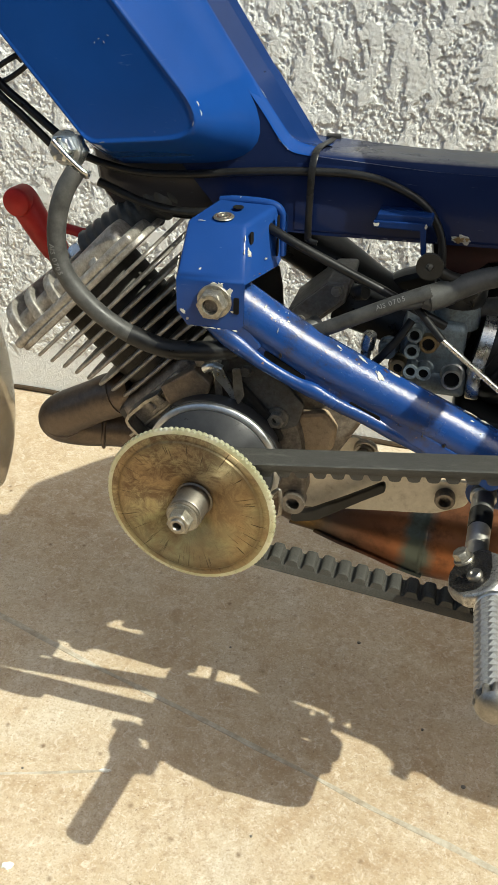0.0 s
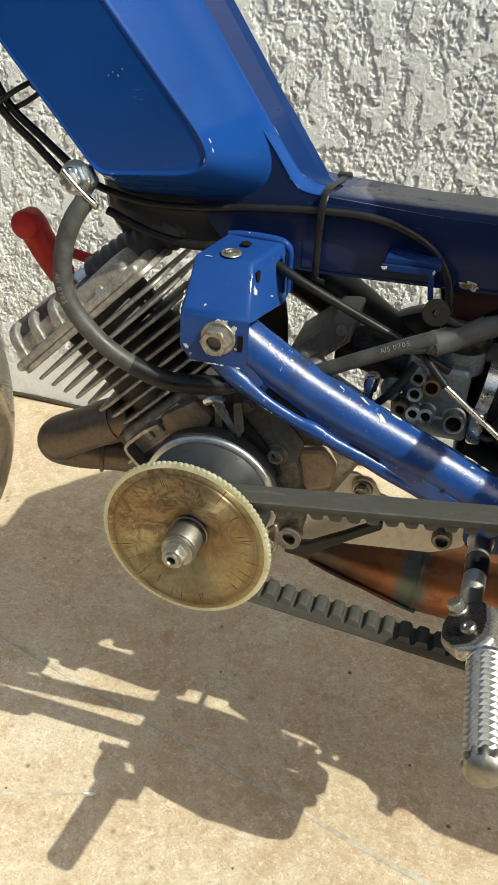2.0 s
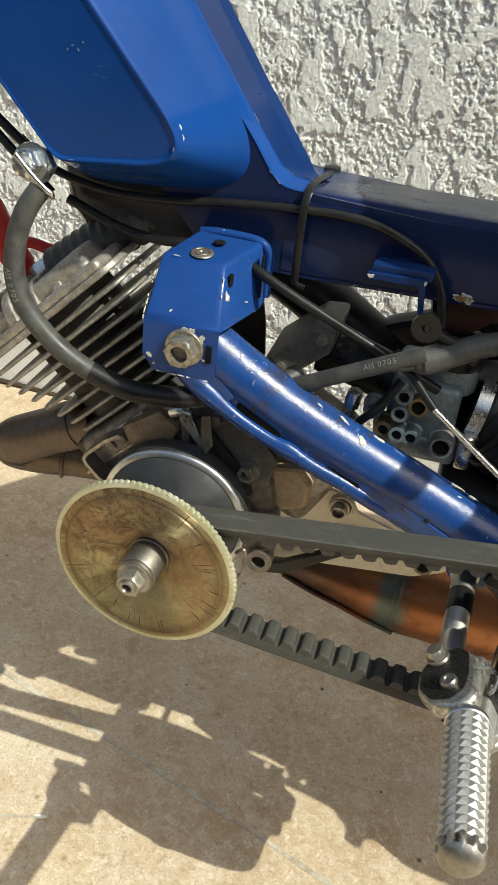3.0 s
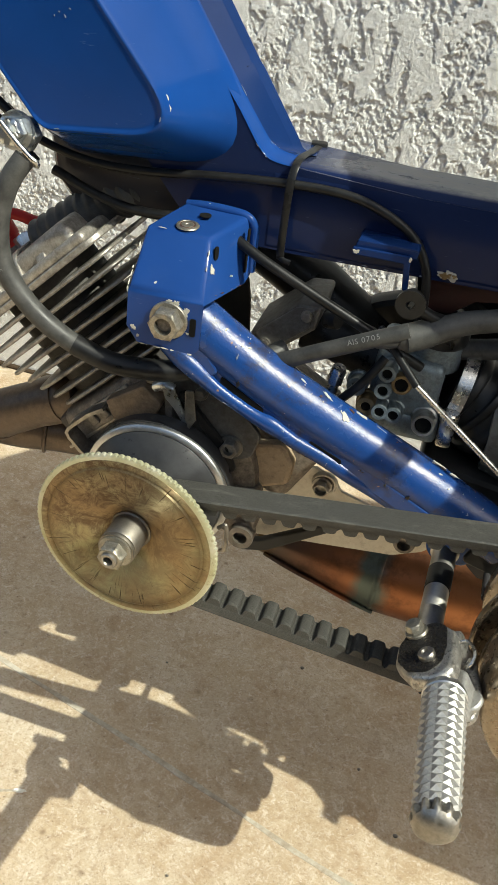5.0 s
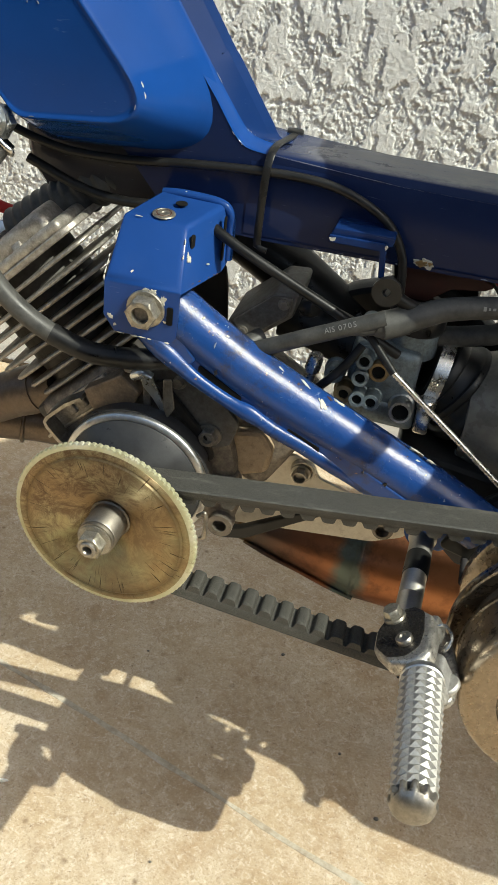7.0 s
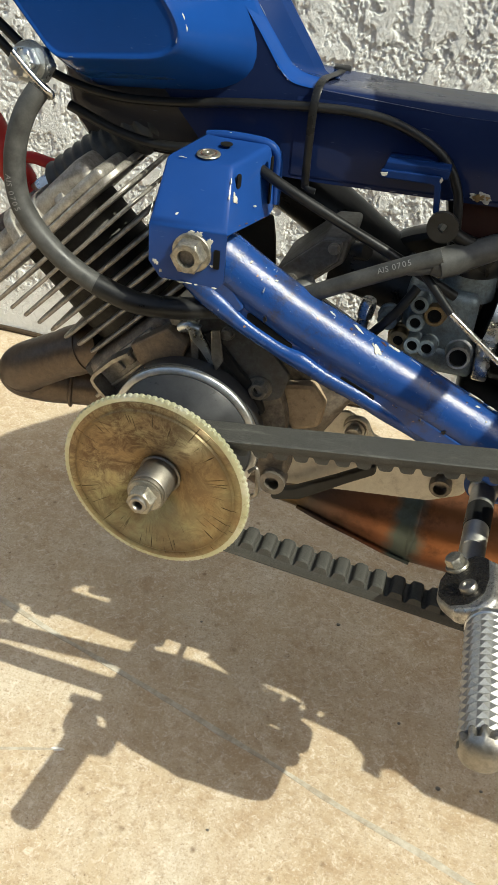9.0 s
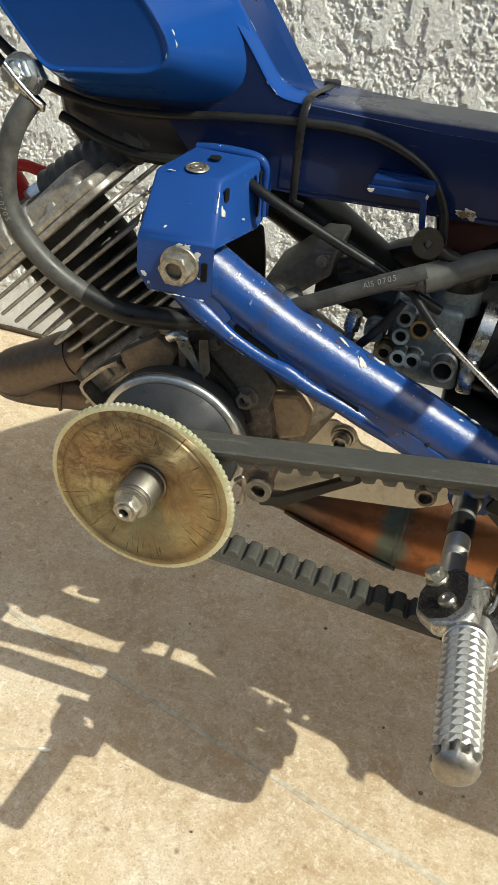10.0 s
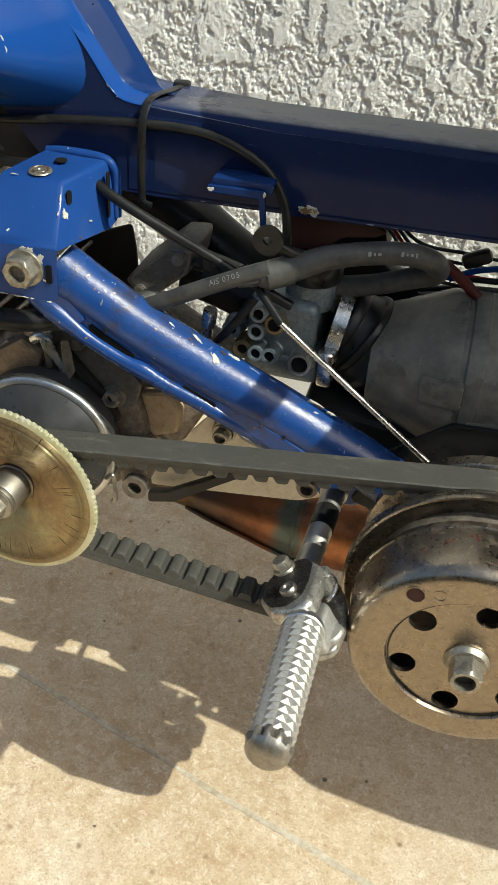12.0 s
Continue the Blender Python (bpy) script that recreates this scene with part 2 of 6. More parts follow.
def rim_zinc():
    m = Mat("greenish_zinc_rim")
    col = m.ramp(m.noise(40, 8, 0.7), (0.3, (0.40, 0.385, 0.22)), (0.52, (0.52, 0.505, 0.34)), (0.7, (0.64, 0.62, 0.52)))
    col = m.mix(m.ramp(m.noise(220, 8, 0.8), (0.56, 0.0), (0.66, 0.7)), col, (0.16, 0.13, 0.07))
    m.base(col)
    m.set(metal=0.55, rough=0.40)
    return m.m


def heat_blued():
    """Copper-plated exhaust with blue, straw and purple heat tints along its length."""
    m = Mat("heat_tinted_copper_steel")
    sep = m.node("ShaderNodeSeparateXYZ")
    m.link(m.coord, sep.inputs[0])
    add = m.node("ShaderNodeMath")
    add.operation = "MULTIPLY_ADD"
    m.link(m.noise(30, 5), add.inputs[0])
    add.inputs[1].default_value = 0.03
    m.link(sep.outputs[0], add.inputs[2])
    rng = m.node("ShaderNodeMapRange")
    m.link(add.outputs[0], rng.inputs[0])
    rng.inputs["From Min"].default_value, rng.inputs["From Max"].default_value = 0.03, 0.27
    col = m.ramp(rng.outputs[0], (0.0, (0.06, 0.04, 0.03)), (0.13, (0.20, 0.13, 0.05)), (0.2, (0.09, 0.07, 0.06)), (0.4, (0.20, 0.085, 0.045)),
                 (0.46, (0.28, 0.12, 0.06)), (0.5, (0.11, 0.14, 0.13)), (0.555, (0.10, 0.12, 0.11)), (0.6, (0.32, 0.13, 0.06)), (0.9, (0.44, 0.19, 0.085)))
    soot = m.ramp(m.noise(40, 8, 0.7), (0.5, 0.0), (0.75, 0.8))
    m.base(m.mix(soot, col, (0.04, 0.025, 0.018)))
    m.set(metal=0.85, rough=m.ramp(m.noise(80), (0.3, 0.3), (0.7, 0.5)))
    m.bump(m.noise(300, 3), 0.1, 0.0003)
    return m.m


DISC, DISC_RIM, COPPER = zinc_disc(), rim_zinc(), heat_blued()


def plaster():
    m = Mat("rough_grey_white_plaster")
    col = m.ramp(m.noise(7, 5), (0.3, (0.76, 0.75, 0.725)), (0.7, (0.84, 0.835, 0.815)))
    col = m.mix(m.ramp(m.noise(150, 6, 0.7), (0.45, 0.0), (0.75, 0.4)), col, (0.62, 0.61, 0.58))
    m.base(col)
    m.set(rough=0.9, spec=0.2)
    m.bump(m.noise(420, 7, 0.78), 1.0, 0.0026)
    return m.m


def paving():
    """Warm beige stone-like concrete: ochre clouds, pale wear, dark specks."""
    m = Mat("ochre_beige_concrete")
    col = m.ramp(m.noise(5, 8, 0.62, None, 0.4), (0.28, (0.369, 0.250, 0.142)), (0.5, (0.493, 0.383, 0.256)), (0.7, (0.585, 0.506, 0.398)))
    col = m.mix(m.ramp(m.noise(30, 10, 0.75, None, 0.8), (0.44, 0.0), (0.66, 0.6)), col, (0.628, 0.538, 0.420))
    col = m.mix(m.ramp(m.noise(19, 10, 0.82), (0.48, 0.0), (0.64, 0.5)), col, (0.347, 0.218, 0.114))
    col = m.mix(m.ramp(m.noise(140, 6, 0.8), (0.52, 0.0), (0.68, 0.7)), col, (0.315, 0.213, 0.131))
    col = m.mix(m.ramp(m.noise(110, 7, 0.8, None, 1.0), (0.52, 0.0), (0.66, 0.6)), col, (0.759, 0.687, 0.578))
    col = m.mix(m.ramp(m.noise(520, 4, 0.7), (0.53, 0.0), (0.66, 0.6)), col, (0.293, 0.202, 0.125))
    col = m.mix(m.ramp(m.noise(460, 4, 0.7, None, 0.5), (0.55, 0.0), (0.70, 0.42)), col, (0.800, 0.745, 0.632))
    pits = m.ramp(m.noise(300, 5, 0.7), (0.63, 0.0), (0.69, 0.8))
    col = m.mix(pits, col, (0.174, 0.112, 0.065))
    v = m.node("ShaderNodeTexVoronoi", Scale=165.0)
    m.link(m.coord, v.inputs["Vector"])
    lim = m.ramp(m.noise(14, 4), (0.46, 0.0), (0.66, 0.5))
    dots = m.ramp(v.outputs["Distance"], (0.06, 1.0), (0.16, 0.0))
    both = m.node("ShaderNodeMath")
    both.operation = "MULTIPLY"
    m.link(lim, both.inputs[0])
    m.link(dots, both.inputs[1])
    col = m.mix(both.outputs[0], col, (0.187, 0.117, 0.060))
    # larger brown spots, sparse and uneven
    w = m.node("ShaderNodeTexVoronoi", Scale=42.0)
    m.link(m.coord, w.inputs["Vector"])
    few = m.ramp(m.noise(7, 4, 0.6, None, 0.7), (0.42, 0.0), (0.56, 0.75))
    spot = m.node("ShaderNodeMath")
    spot.operation = "MULTIPLY"
    m.link(few, spot.inputs[0])
    m.link(m.ramp(w.outputs["Distance"], (0.04, 1.0), (0.13, 0.0)), spot.inputs[1])
    col = m.mix(spot.outputs[0], col, (0.143, 0.080, 0.040))
    m.base(col)
    m.set(rough=m.ramp(m.noise(40, 6), (0.3, 0.7), (0.7, 0.88)), spec=0.3)
    m.bump(m.noise(210, 10, 0.85), 0.8, 0.0014)
    return m.m


def belt_rubber():
    """Dusty belt rubber: fine woven grain, pale rubbed streaks along the run."""
    m = Mat("worn_belt_rubber")
    col = m.ramp(m.noise(1500, 6, 0.8), (0.34, (0.020, 0.019, 0.017)), (0.66, (0.085, 0.082, 0.072)))
    col = m.mix(m.ramp(m.noise(40, 6, 0.7, (1, 4, 4), 0.6), (0.56, 0.0), (0.72, 0.55)), col, (0.15, 0.145, 0.125))
    m.base(col)
    m.set(rough=m.ramp(m.noise(60, 5), (0.3, 0.42), (0.7, 0.68)), spec=0.35)
    m.bump(m.noise(2200, 4, 0.8), 0.5, 0.0004)
    return m.m


BELT = belt_rubber()
PLASTER, PAVING = plaster(), paving()


def mortar():
    m = Mat("pale_joint_mortar")
    col = m.ramp(m.noise(60, 8, 0.75), (0.35, (0.31, 0.25, 0.18)), (0.5, (0.44, 0.385, 0.305)), (0.65, (0.56, 0.51, 0.425)))
    return m.base(col).set(rough=0.9, spec=0.2).bump(m.noise(300, 6, 0.8), 0.8, 0.001).m


JOINT = mortar()


# ---- mesh helpers ----
def part(name, bm, material, parent=None, label="", smooth=40):
    """Links a bmesh as one mesh object under a thing or a part."""
    bmesh.ops.recalc_face_normals(bm, faces=bm.faces[:])
    limit = radians(smooth)
    for f in bm.faces:
        f.smooth = len(f.verts) <= 6 and smooth > 20
    for e in bm.edges:
        e.smooth = len(e.link_faces) == 2 and e.calc_face_angle(0) < limit
    me = bpy.data.meshes.new(name)
    bm.to_mesh(me)
    bm.free()
    me.materials.append(material)
    ob = new(name, me)
    ob.parent = parent
    if label:
        ob["label"] = label
    return ob


def joined(*bms):
    """One bmesh out of several."""
    out = bms[0]
    for b in bms[1:]:
        me = bpy.data.meshes.new("tmp")
        b.to_mesh(me)
        b.free()
        out.from_mesh(me)
        bpy.data.meshes.remove(me)
    return out


def along(a, b):
    """A pose at a whose z axis points to b."""
    a, b = Vector(a), Vector(b)
    return Matrix.Translation(a) @ (b - a).to_track_quat("Z", "Y").to_matrix().to_4x4()


def lathe(profile, m=Matrix.Identity(4), seg=48, radius=None):
    """Turns (r, h) points round the local z axis. radius: optional function of the angle's index that scales r."""
    bm = bmesh.new()
    rings = []
    for r, h in profile:
        if r < 1e-6:
            rings.append([bm.verts.new(m @ Vector((0, 0, h)))])
        else:
            rings.append([bm.verts.new(m @ Vector((r * (radius(k, r) if radius else 1) * math.cos(2 * math.pi * k / seg),
                                                   r * (radius(k, r) if radius else 1) * math.sin(2 * math.pi * k / seg), h))) for k in range(seg)])
    for a, b in zip(rings, rings[1:]):
        for k in range(seg):
            j = (k + 1) % seg
            quad = [a[k % len(a)], a[j % len(a)], b[j % len(b)], b[k % len(b)]]
            quad = list(dict.fromkeys(quad))
            if len(quad) > 2:
                bm.faces.new(quad)
    return bm


def smooth_path(points, steps=8):
    """A Catmull-Rom curve through points; points may carry more values than three."""
    p = [np.array(q, float) for q in points]
    p = [2 * p[0] - p[1]] + p + [2 * p[-1] - p[-2]]
    out = []
    for i in range(1, len(p) - 2):
        for k in range(steps):
            t = k / steps
            out.append(0.5 * (2 * p[i] + (p[i + 1] - p[i - 1]) * t + (2 * p[i - 1] - 5 * p[i] + 4 * p[i + 1] - p[i + 2]) * t * t
                              + (3 * p[i] - p[i - 1] - 3 * p[i + 1] + p[i + 2]) * t ** 3))
    out.append(p[-2])
    return out


def pipe(points, r=0.005, seg=16, steps=8, cap=True, squash=1.0, straight=False):
    """A round bar or hose through points (x, y, z[, radius])."""
    path = [np.array(q, float) for q in points] if straight else smooth_path(points, steps)
    bm = bmesh.new()
    up, rings = None, []
    for i, q in enumerate(path):
        d = Vector(path[min(i + 1, len(path) - 1)][:3]) - Vector(path[max(i - 1, 0)][:3])
        d.normalize()
        if up is None:
            up = d.orthogonal().normalized() if abs(d.y) > 0.9 else (Vector((0, 1, 0)) - d * d.y).normalized()
        up = (up - d * up.dot(d)).normalized()
        side = d.cross(up)
        rad = float(q[3]) if len(q) > 3 else r
        rings.append([bm.verts.new(Vector(q[:3]) + rad * (squash * math.cos(a) * up + math.sin(a) * side)) for a in (2 * math.pi * k / seg for k in range(seg))])
    for a, b in zip(rings, rings[1:]):
        for k in range(seg):
            bm.faces.new((a[k], a[(k + 1) % seg], b[(k + 1) % seg], b[k]))
    if cap:
        bm.faces.new(rings[0])
        bm.faces.new(rings[-1])
    return bm


def rounded(corners, n=6):
    """A closed outline with rounded corners: (u, v, radius) points."""
    out = []
    c = [Vector(q[:2]) for q in corners]
    for i, (u, v, r) in enumerate(corners):
        p, a, b = c[i], c[i - 1] - c[i], c[(i + 1) % len(c)] - c[i]
        half = a.angle(b) / 2
        cut = min(r / math.tan(half), a.length * 0.49, b.length * 0.49) if r else 0
        if not cut:
            out += [p.copy()] * (n + 1)
            continue
        s, e = p + a.normalized() * cut, p + b.normalized() * cut
        for k in range(n + 1):
            t = k / n
            out.append((1 - t) ** 2 * s + 2 * t * (1 - t) * p + t * t * e)
    return out


def slab(outline, y0, y1, bevel=0.0, place=lambda u, v, w: (u, w, v), segs=2):
    """A plate: an outline in x and z, with its thickness along y."""
    bm = bmesh.new()
    pts = []
    for p in outline:
        if not pts or (Vector(p[:2]) - Vector(pts[-1][:2])).length > 1e-6:
            pts.append(p)
    f = bm.faces.new([bm.verts.new(place(p[0], p[1], y0)) for p in pts])
    res = bmesh.ops.extrude_face_region(bm, geom=[f])
    moved = [v for v in res["geom"] if isinstance(v, bmesh.types.BMVert)]
    shift = Vector(place(0, 0, y1)) - Vector(place(0, 0, y0))
    bmesh.ops.translate(bm, verts=moved, vec=shift)
    bmesh.ops.recalc_face_normals(bm, faces=bm.faces[:])
    if bevel:
        rim = [e for e in bm.edges if len(e.link_faces) == 2 and any(len(q.verts) > 4 or len(pts) == 4 for q in e.link_faces) and e.calc_face_angle(0) > radians(30)]
        bmesh.ops.bevel(bm, geom=rim, offset=bevel, segments=segs, profile=0.5, affect="EDGES", clamp_overlap=True)
    return bm


def block(size, m=Matrix.Identity(4), bevel=0.001, segs=2):
    """A bevelled box round the pose m."""
    bm = bmesh.new()
    bmesh.ops.create_cube(bm, size=1.0, matrix=Matrix.Diagonal((*size, 1)))
    if bevel:
        bmesh.ops.bevel(bm, geom=bm.edges[:], offset=bevel, segments=segs, profile=0.5, affect="EDGES", clamp_overlap=True)
    bmesh.ops.transform(bm, matrix=m, verts=bm.verts[:])
    return bm


def hex_bm(af, h, m, hole=0.0, chamfer=0.12):
    """A hexagon head of width af across flats, with chamfered corners and, if wished, a socket or bore."""
    r = af / math.sqrt(3)
    corner = lambda k, q: 1.0 if q < r * 0.93 else 1 / math.cos(((k % 8) - 4) * math.pi / 24) * math.cos(math.pi / 6) * (1.0 / 1.0)  # noqa: E731
    prof = [(r, 0), (r, h * (1 - chamfer)), (r * 0.83, h)]
    if hole:
        prof += [(min(hole, r * 0.8), h), (hole * 0.96, h * 0.3), (0, h * 0.3)]
    else:
        prof += [(r * 0.5, h), (0, h)]
    return lathe([(0, 0)] + prof, m, 48, corner)


def bolt(name, at, to, af, head, washer=0.0, parent=None, material=None, hole=0.0, label=""):
    """A bolt or nut at a point, its head turned towards another: washer and hexagon in one mesh."""
    m = along(at, to)
    bms = []
    if washer:
        bms.append(lathe([(0, 0), (washer, 0), (washer, 0.0012), (washer * 0.96, 0.0016), (0, 0.0016)], m, 40))
    bms.append(hex_bm(af, head, m @ Matrix.Translation((0, 0, 0.0015 if washer else 0)), hole))
    return part(name, joined(*bms), material or STEEL_DULL, parent, label)


def strip(points, thick, y0, y1):
    """A thin bent sheet: a line of (x, z) points given a thickness, and a width along y."""
    p = [Vector(q) for q in points]
    bm = bmesh.new()
    rows = []
    for i, q in enumerate(p):
        d = (p[min(i + 1, len(p) - 1)] - p[max(i - 1, 0)]).normalized()
        n = Vector((-d.y, d.x)) * thick / 2
        rows.append([bm.verts.new((v.x, y, v.y)) for v, y in ((q + n, y0), (q + n, y1), (q - n, y1), (q - n, y0))])
    for a, b in zip(rows, rows[1:]):
        for k in range(4):
            bm.faces.new((a[k], b[k], b[(k + 1) % 4], a[(k + 1) % 4]))
    bm.faces.new(rows[0])
    bm.faces.new(rows[-1])
    return bm


def perforated(outer, holes, y0, y1, bevel=0.0):
    """A plate in the x-z plane with an outer loop and holes, all as lists of (x, z)."""
    bm = bmesh.new()
    edges = []
    for loop in (outer, *holes):
        vs = [bm.verts.new((p[0], y0, p[1])) for p in loop]
        edges += [bm.edges.new((vs[i], vs[(i + 1) % len(vs)])) for i in range(len(vs))]
    bmesh.ops.triangle_fill(bm, use_beauty=True, use_dissolve=False, edges=edges)
    res = bmesh.ops.extrude_face_region(bm, geom=bm.faces[:])
    bmesh.ops.translate(bm, verts=[v for v in res["geom"] if isinstance(v, bmesh.types.BMVert)], vec=(0, y1 - y0, 0))
    return bm


def ring(cx, cz, r, n=24):
    return [(cx + r * math.cos(2 * math.pi * k / n), cz + r * math.sin(2 * math.pi * k / n)) for k in range(n)]


def toward(x, z, y):
    """A pose whose local z axis points at the viewer's side (-y), at a place of the side view."""
    return Matrix.Translation((x, y, z)) @ Euler((radians(90), 0, 0)).to_matrix().to_4x4()


def text_mesh(words, size, m, depth=0.0):
    cu = bpy.data.curves.new("words", "FONT")
    cu.body, cu.size, cu.extrude, cu.resolution_u = words, size, depth, 3
    ob = bpy.data.objects.new("words", cu)
    me = bpy.data.meshes.new_from_object(ob)
    bm = bmesh.new()
    bm.from_mesh(me)
    bmesh.ops.transform(bm, matrix=m, verts=bm.verts[:])
    bpy.data.objects.remove(ob)
    bpy.data.curves.remove(cu)
    bpy.data.meshes.remove(me)
    return bm


def value_noise(x, z, seed, period=64):
    """Smooth lattice noise from 0 to 1 on arrays."""
    rng = np.random.RandomState(seed)
    g = rng.rand(period, period)
    xi, zi = np.floor(x).astype(int), np.floor(z).astype(int)
    fx, fz = x - xi, z - zi
    fx, fz = fx * fx * (3 - 2 * fx), fz * fz * (3 - 2 * fz)
    a, b = g[xi % period, zi % period], g[(xi + 1) % period, zi % period]
    c, d = g[xi % period, (zi + 1) % period], g[(xi + 1) % period, (zi + 1) % period]
    return (a * (1 - fx) + b * fx) * (1 - fz) + (c * (1 - fx) + d * fx) * fz


def fractal(x, z, seed, octaves=4, gain=0.5):
    total, amp, norm = 0, 1.0, 0
    for o in range(octaves):
        total = total + amp * value_noise(x * 2 ** o + 17.3 * o, z * 2 ** o + 5.1 * o, seed + o)
        norm += amp
        amp *= gain
    return total / norm


def grid_mesh(name, us, vs, place, material):
    """A sheet from two coordinate arrays and a function that gives its points."""
    u, v = np.meshgrid(us, vs, indexing="ij")
    pts = np.stack(place(u, v), -1).reshape(-1, 3)
    n, k = len(us), len(vs)
    i = (np.arange(n - 1)[:, None] * k + np.arange(k - 1)[None]).ravel()
    quads = np.stack([i, i + k, i + k + 1, i + 1], -1)
    me = bpy.data.meshes.new(name)
    me.from_pydata(pts.tolist(), [], quads.tolist())
    me.polygons.foreach_set("use_smooth", [True] * len(me.polygons))
    me.materials.append(material)
    return new(name, me)


# ---- ground and wall ----
WALL_Y = 0.575


def ground_points(x, y):
    near = np.exp(-((x / 1.2) ** 2 + (y / 1.2) ** 2))
    z = near * (0.0016 * (fractal(x * 30, y * 30, 5, 4) - 0.5) + 0.003 * (fractal(x * 6, y * 6, 9, 3) - 0.5))
    return x, y, z


fine = np.arange(-0.75, 0.751, 0.006)
xs = np.concatenate([[-400, -80, -20, -6, -2.5, -1.3], fine, [1.3, 2.5, 6, 20, 80, 400]])
ys = np.concatenate([[-400, -80, -20, -6, -2.5, -1.3], np.arange(-0.75, 0.62, 0.006), [0.9, 1.4, 3, 10, 60, 400]])
ground = tagged(grid_mesh("ground", xs, ys, ground_points, PAVING), "dusty ochre-beige concrete paving with pale worn clouds", "paving", kind="structure")


def wall_relief(x, z):
    """Thrown plaster pressed flat: smooth plateaus standing proud of a crumbly bed."""
    warp = 0.012 * (fractal(x * 60, z * 60, 31, 3) - 0.5)
    big = fractal((x + warp) * 96, (z + warp) * 56, 3, 3, 0.55)
    fine_n = fractal(x * 230, z * 210, 12, 3, 0.6)
    plateau = np.clip((big + 0.32 * (fine_n - 0.5) - 0.515) / 0.03, 0, 1)
    crumbs = fractal(x * 350, z * 320, 21, 2, 0.6)
    rough_bed = 0.0031 * (crumbs - 0.45)
    flat = 0.0013 + 0.0009 * fractal(x * 330, z * 300, 71, 2, 0.6)
    smooth_foot = np.clip((0.075 - z + 0.03 * fractal(x * 18, z * 0 + 1, 41, 2)) / 0.03, 0, 1)
    h = plateau * flat + (1 - plateau) * rough_bed
    return h * (1 - 0.85 * smooth_foot)


def wall_points(x, z):
    return x, WALL_Y - wall_relief(x, z), z


wall_xs = np.arange(-0.54, 0.331, 0.0009)
wall_zs = np.arange(0.004, 0.60, 0.0009)
wall = tagged(grid_mesh("wall_north", wall_xs, wall_zs, wall_points, PLASTER), "grey-white wall with coarse thrown plaster in rough patches", "wall", kind="structure")
back = block((14, 0.2, 2.6), Matrix.Translation((0, WALL_Y + 0.112, 1.3)), 0.004)
part("wall_core", back, PLASTER, wall)
crack = pipe([(x, WALL_Y - 0.004 + 0.003 * math.sin(9 * x), 0.003 + 0.0015 * math.sin(40 * x)) for x in np.arange(-0.75, 0.6, 0.05)], 0.0035, 8, 3)
part("joint", crack, rubber("dark_gap_dirt", (0.03, 0.02, 0.012), (0.09, 0.06, 0.035), 0.8), wall, "dark dirt in the gap along the wall's foot")


def joint_strip(a, b, width, seed):
    """A slightly raised, uneven mortar line on the paving."""
    a, b = Vector(a), Vector(b)
    n = 90
    d = (b - a) / n
    side = Vector((-d.y, d.x, 0)).normalized()
    bm = bmesh.new()
    rows = []
    for k in range(n + 1):
        w = width * (0.55 + 0.9 * float(value_noise(np.array([k * 0.55]), np.array([seed + 0.5]), seed)[0]))
        c = a + d * k + side * width * 1.2 * (float(value_noise(np.array([k * 0.23]), np.array([seed + 3.5]), seed + 1)[0]) - 0.5)
        low = float(ground_points(np.array(c.x), np.array(c.y))[2])
        rows.append([bm.verts.new(c + side * s * w + Vector((0, 0, low + h))) for s, h in ((-1, -0.0010), (-0.6, 0.0004), (0.6, 0.0004), (1, -0.0010))])
    for p, q in zip(rows, rows[1:]):
        for k in range(3):
            bm.faces.new((p[k], q[k], q[k + 1], p[k + 1]))
    return bm


part("mortar_joint", joint_strip((-0.7, 0.275, 0), (0.75, -0.165, 0), 0.0036, 3), JOINT, ground)
part("mortar_joint", joint_strip((-0.4, -0.105, 0), (-0.085, -0.004, 0), 0.0016, 8), JOINT, ground)


def smear(x, y, w, h, turn, seed):
    """A thin dried splash of pale paint on the paving."""
    rng = random.Random(seed)
    m = pose(x, y, 0.0, 0, 0, turn)
    bm = bmesh.new()
    n = 26
    edge = [rng.uniform(0.55, 1.1) for _ in range(n)]
    edge = [(edge[i - 1] + 2 * edge[i]) / 3 for i in range(n)]
    rim = [bm.verts.new(m @ Vector((w * edge[i] * math.cos(2 * math.pi * i / n), h * edge[i] * math.sin(2 * math.pi * i / n), -0.001))) for i in range(n)]
    top = [bm.verts.new(m @ Vector((w * 0.8 * edge[i] * math.cos(2 * math.pi * i / n), h * 0.8 * edge[i] * math.sin(2 * math.pi * i / n), 0.0018))) for i in range(n)]
    bm.faces.new(top)
    for i in range(n):
        bm.faces.new((rim[i], rim[(i + 1) % n], top[(i + 1) % n], top[i]))
    return bm


SPLASH = Mat("dried_white_splash").base((0.78, 0.75, 0.68)).set(rough=0.85).m

# a plain low unseen wall, added to close the near side and darken reflections
added_wall = block((16, 0.2, 1.15), Matrix.Translation((0, -1.75, 0.575)), 0.01)
tagged(part("unseen_wall_south", added_wall, rubber("dark_brown_render", (0.035, 0.034, 0.030), (0.065, 0.06, 0.052), 0.9, 8)), "plain dark brown unseen wall added to darken reflections", "wall", kind="structure")

# ---- the moped ----
moped = tagged(new("moped"), "partly stripped blue moped with bare engine, belt drive and footpeg", "moped")
CY = 0.100            # middle plane of the moped
CRANK = (0.0025, 0.3015)   # crankshaft, x and z
REAR = (0.2625, 0.3105)     # driven pulley, x and z

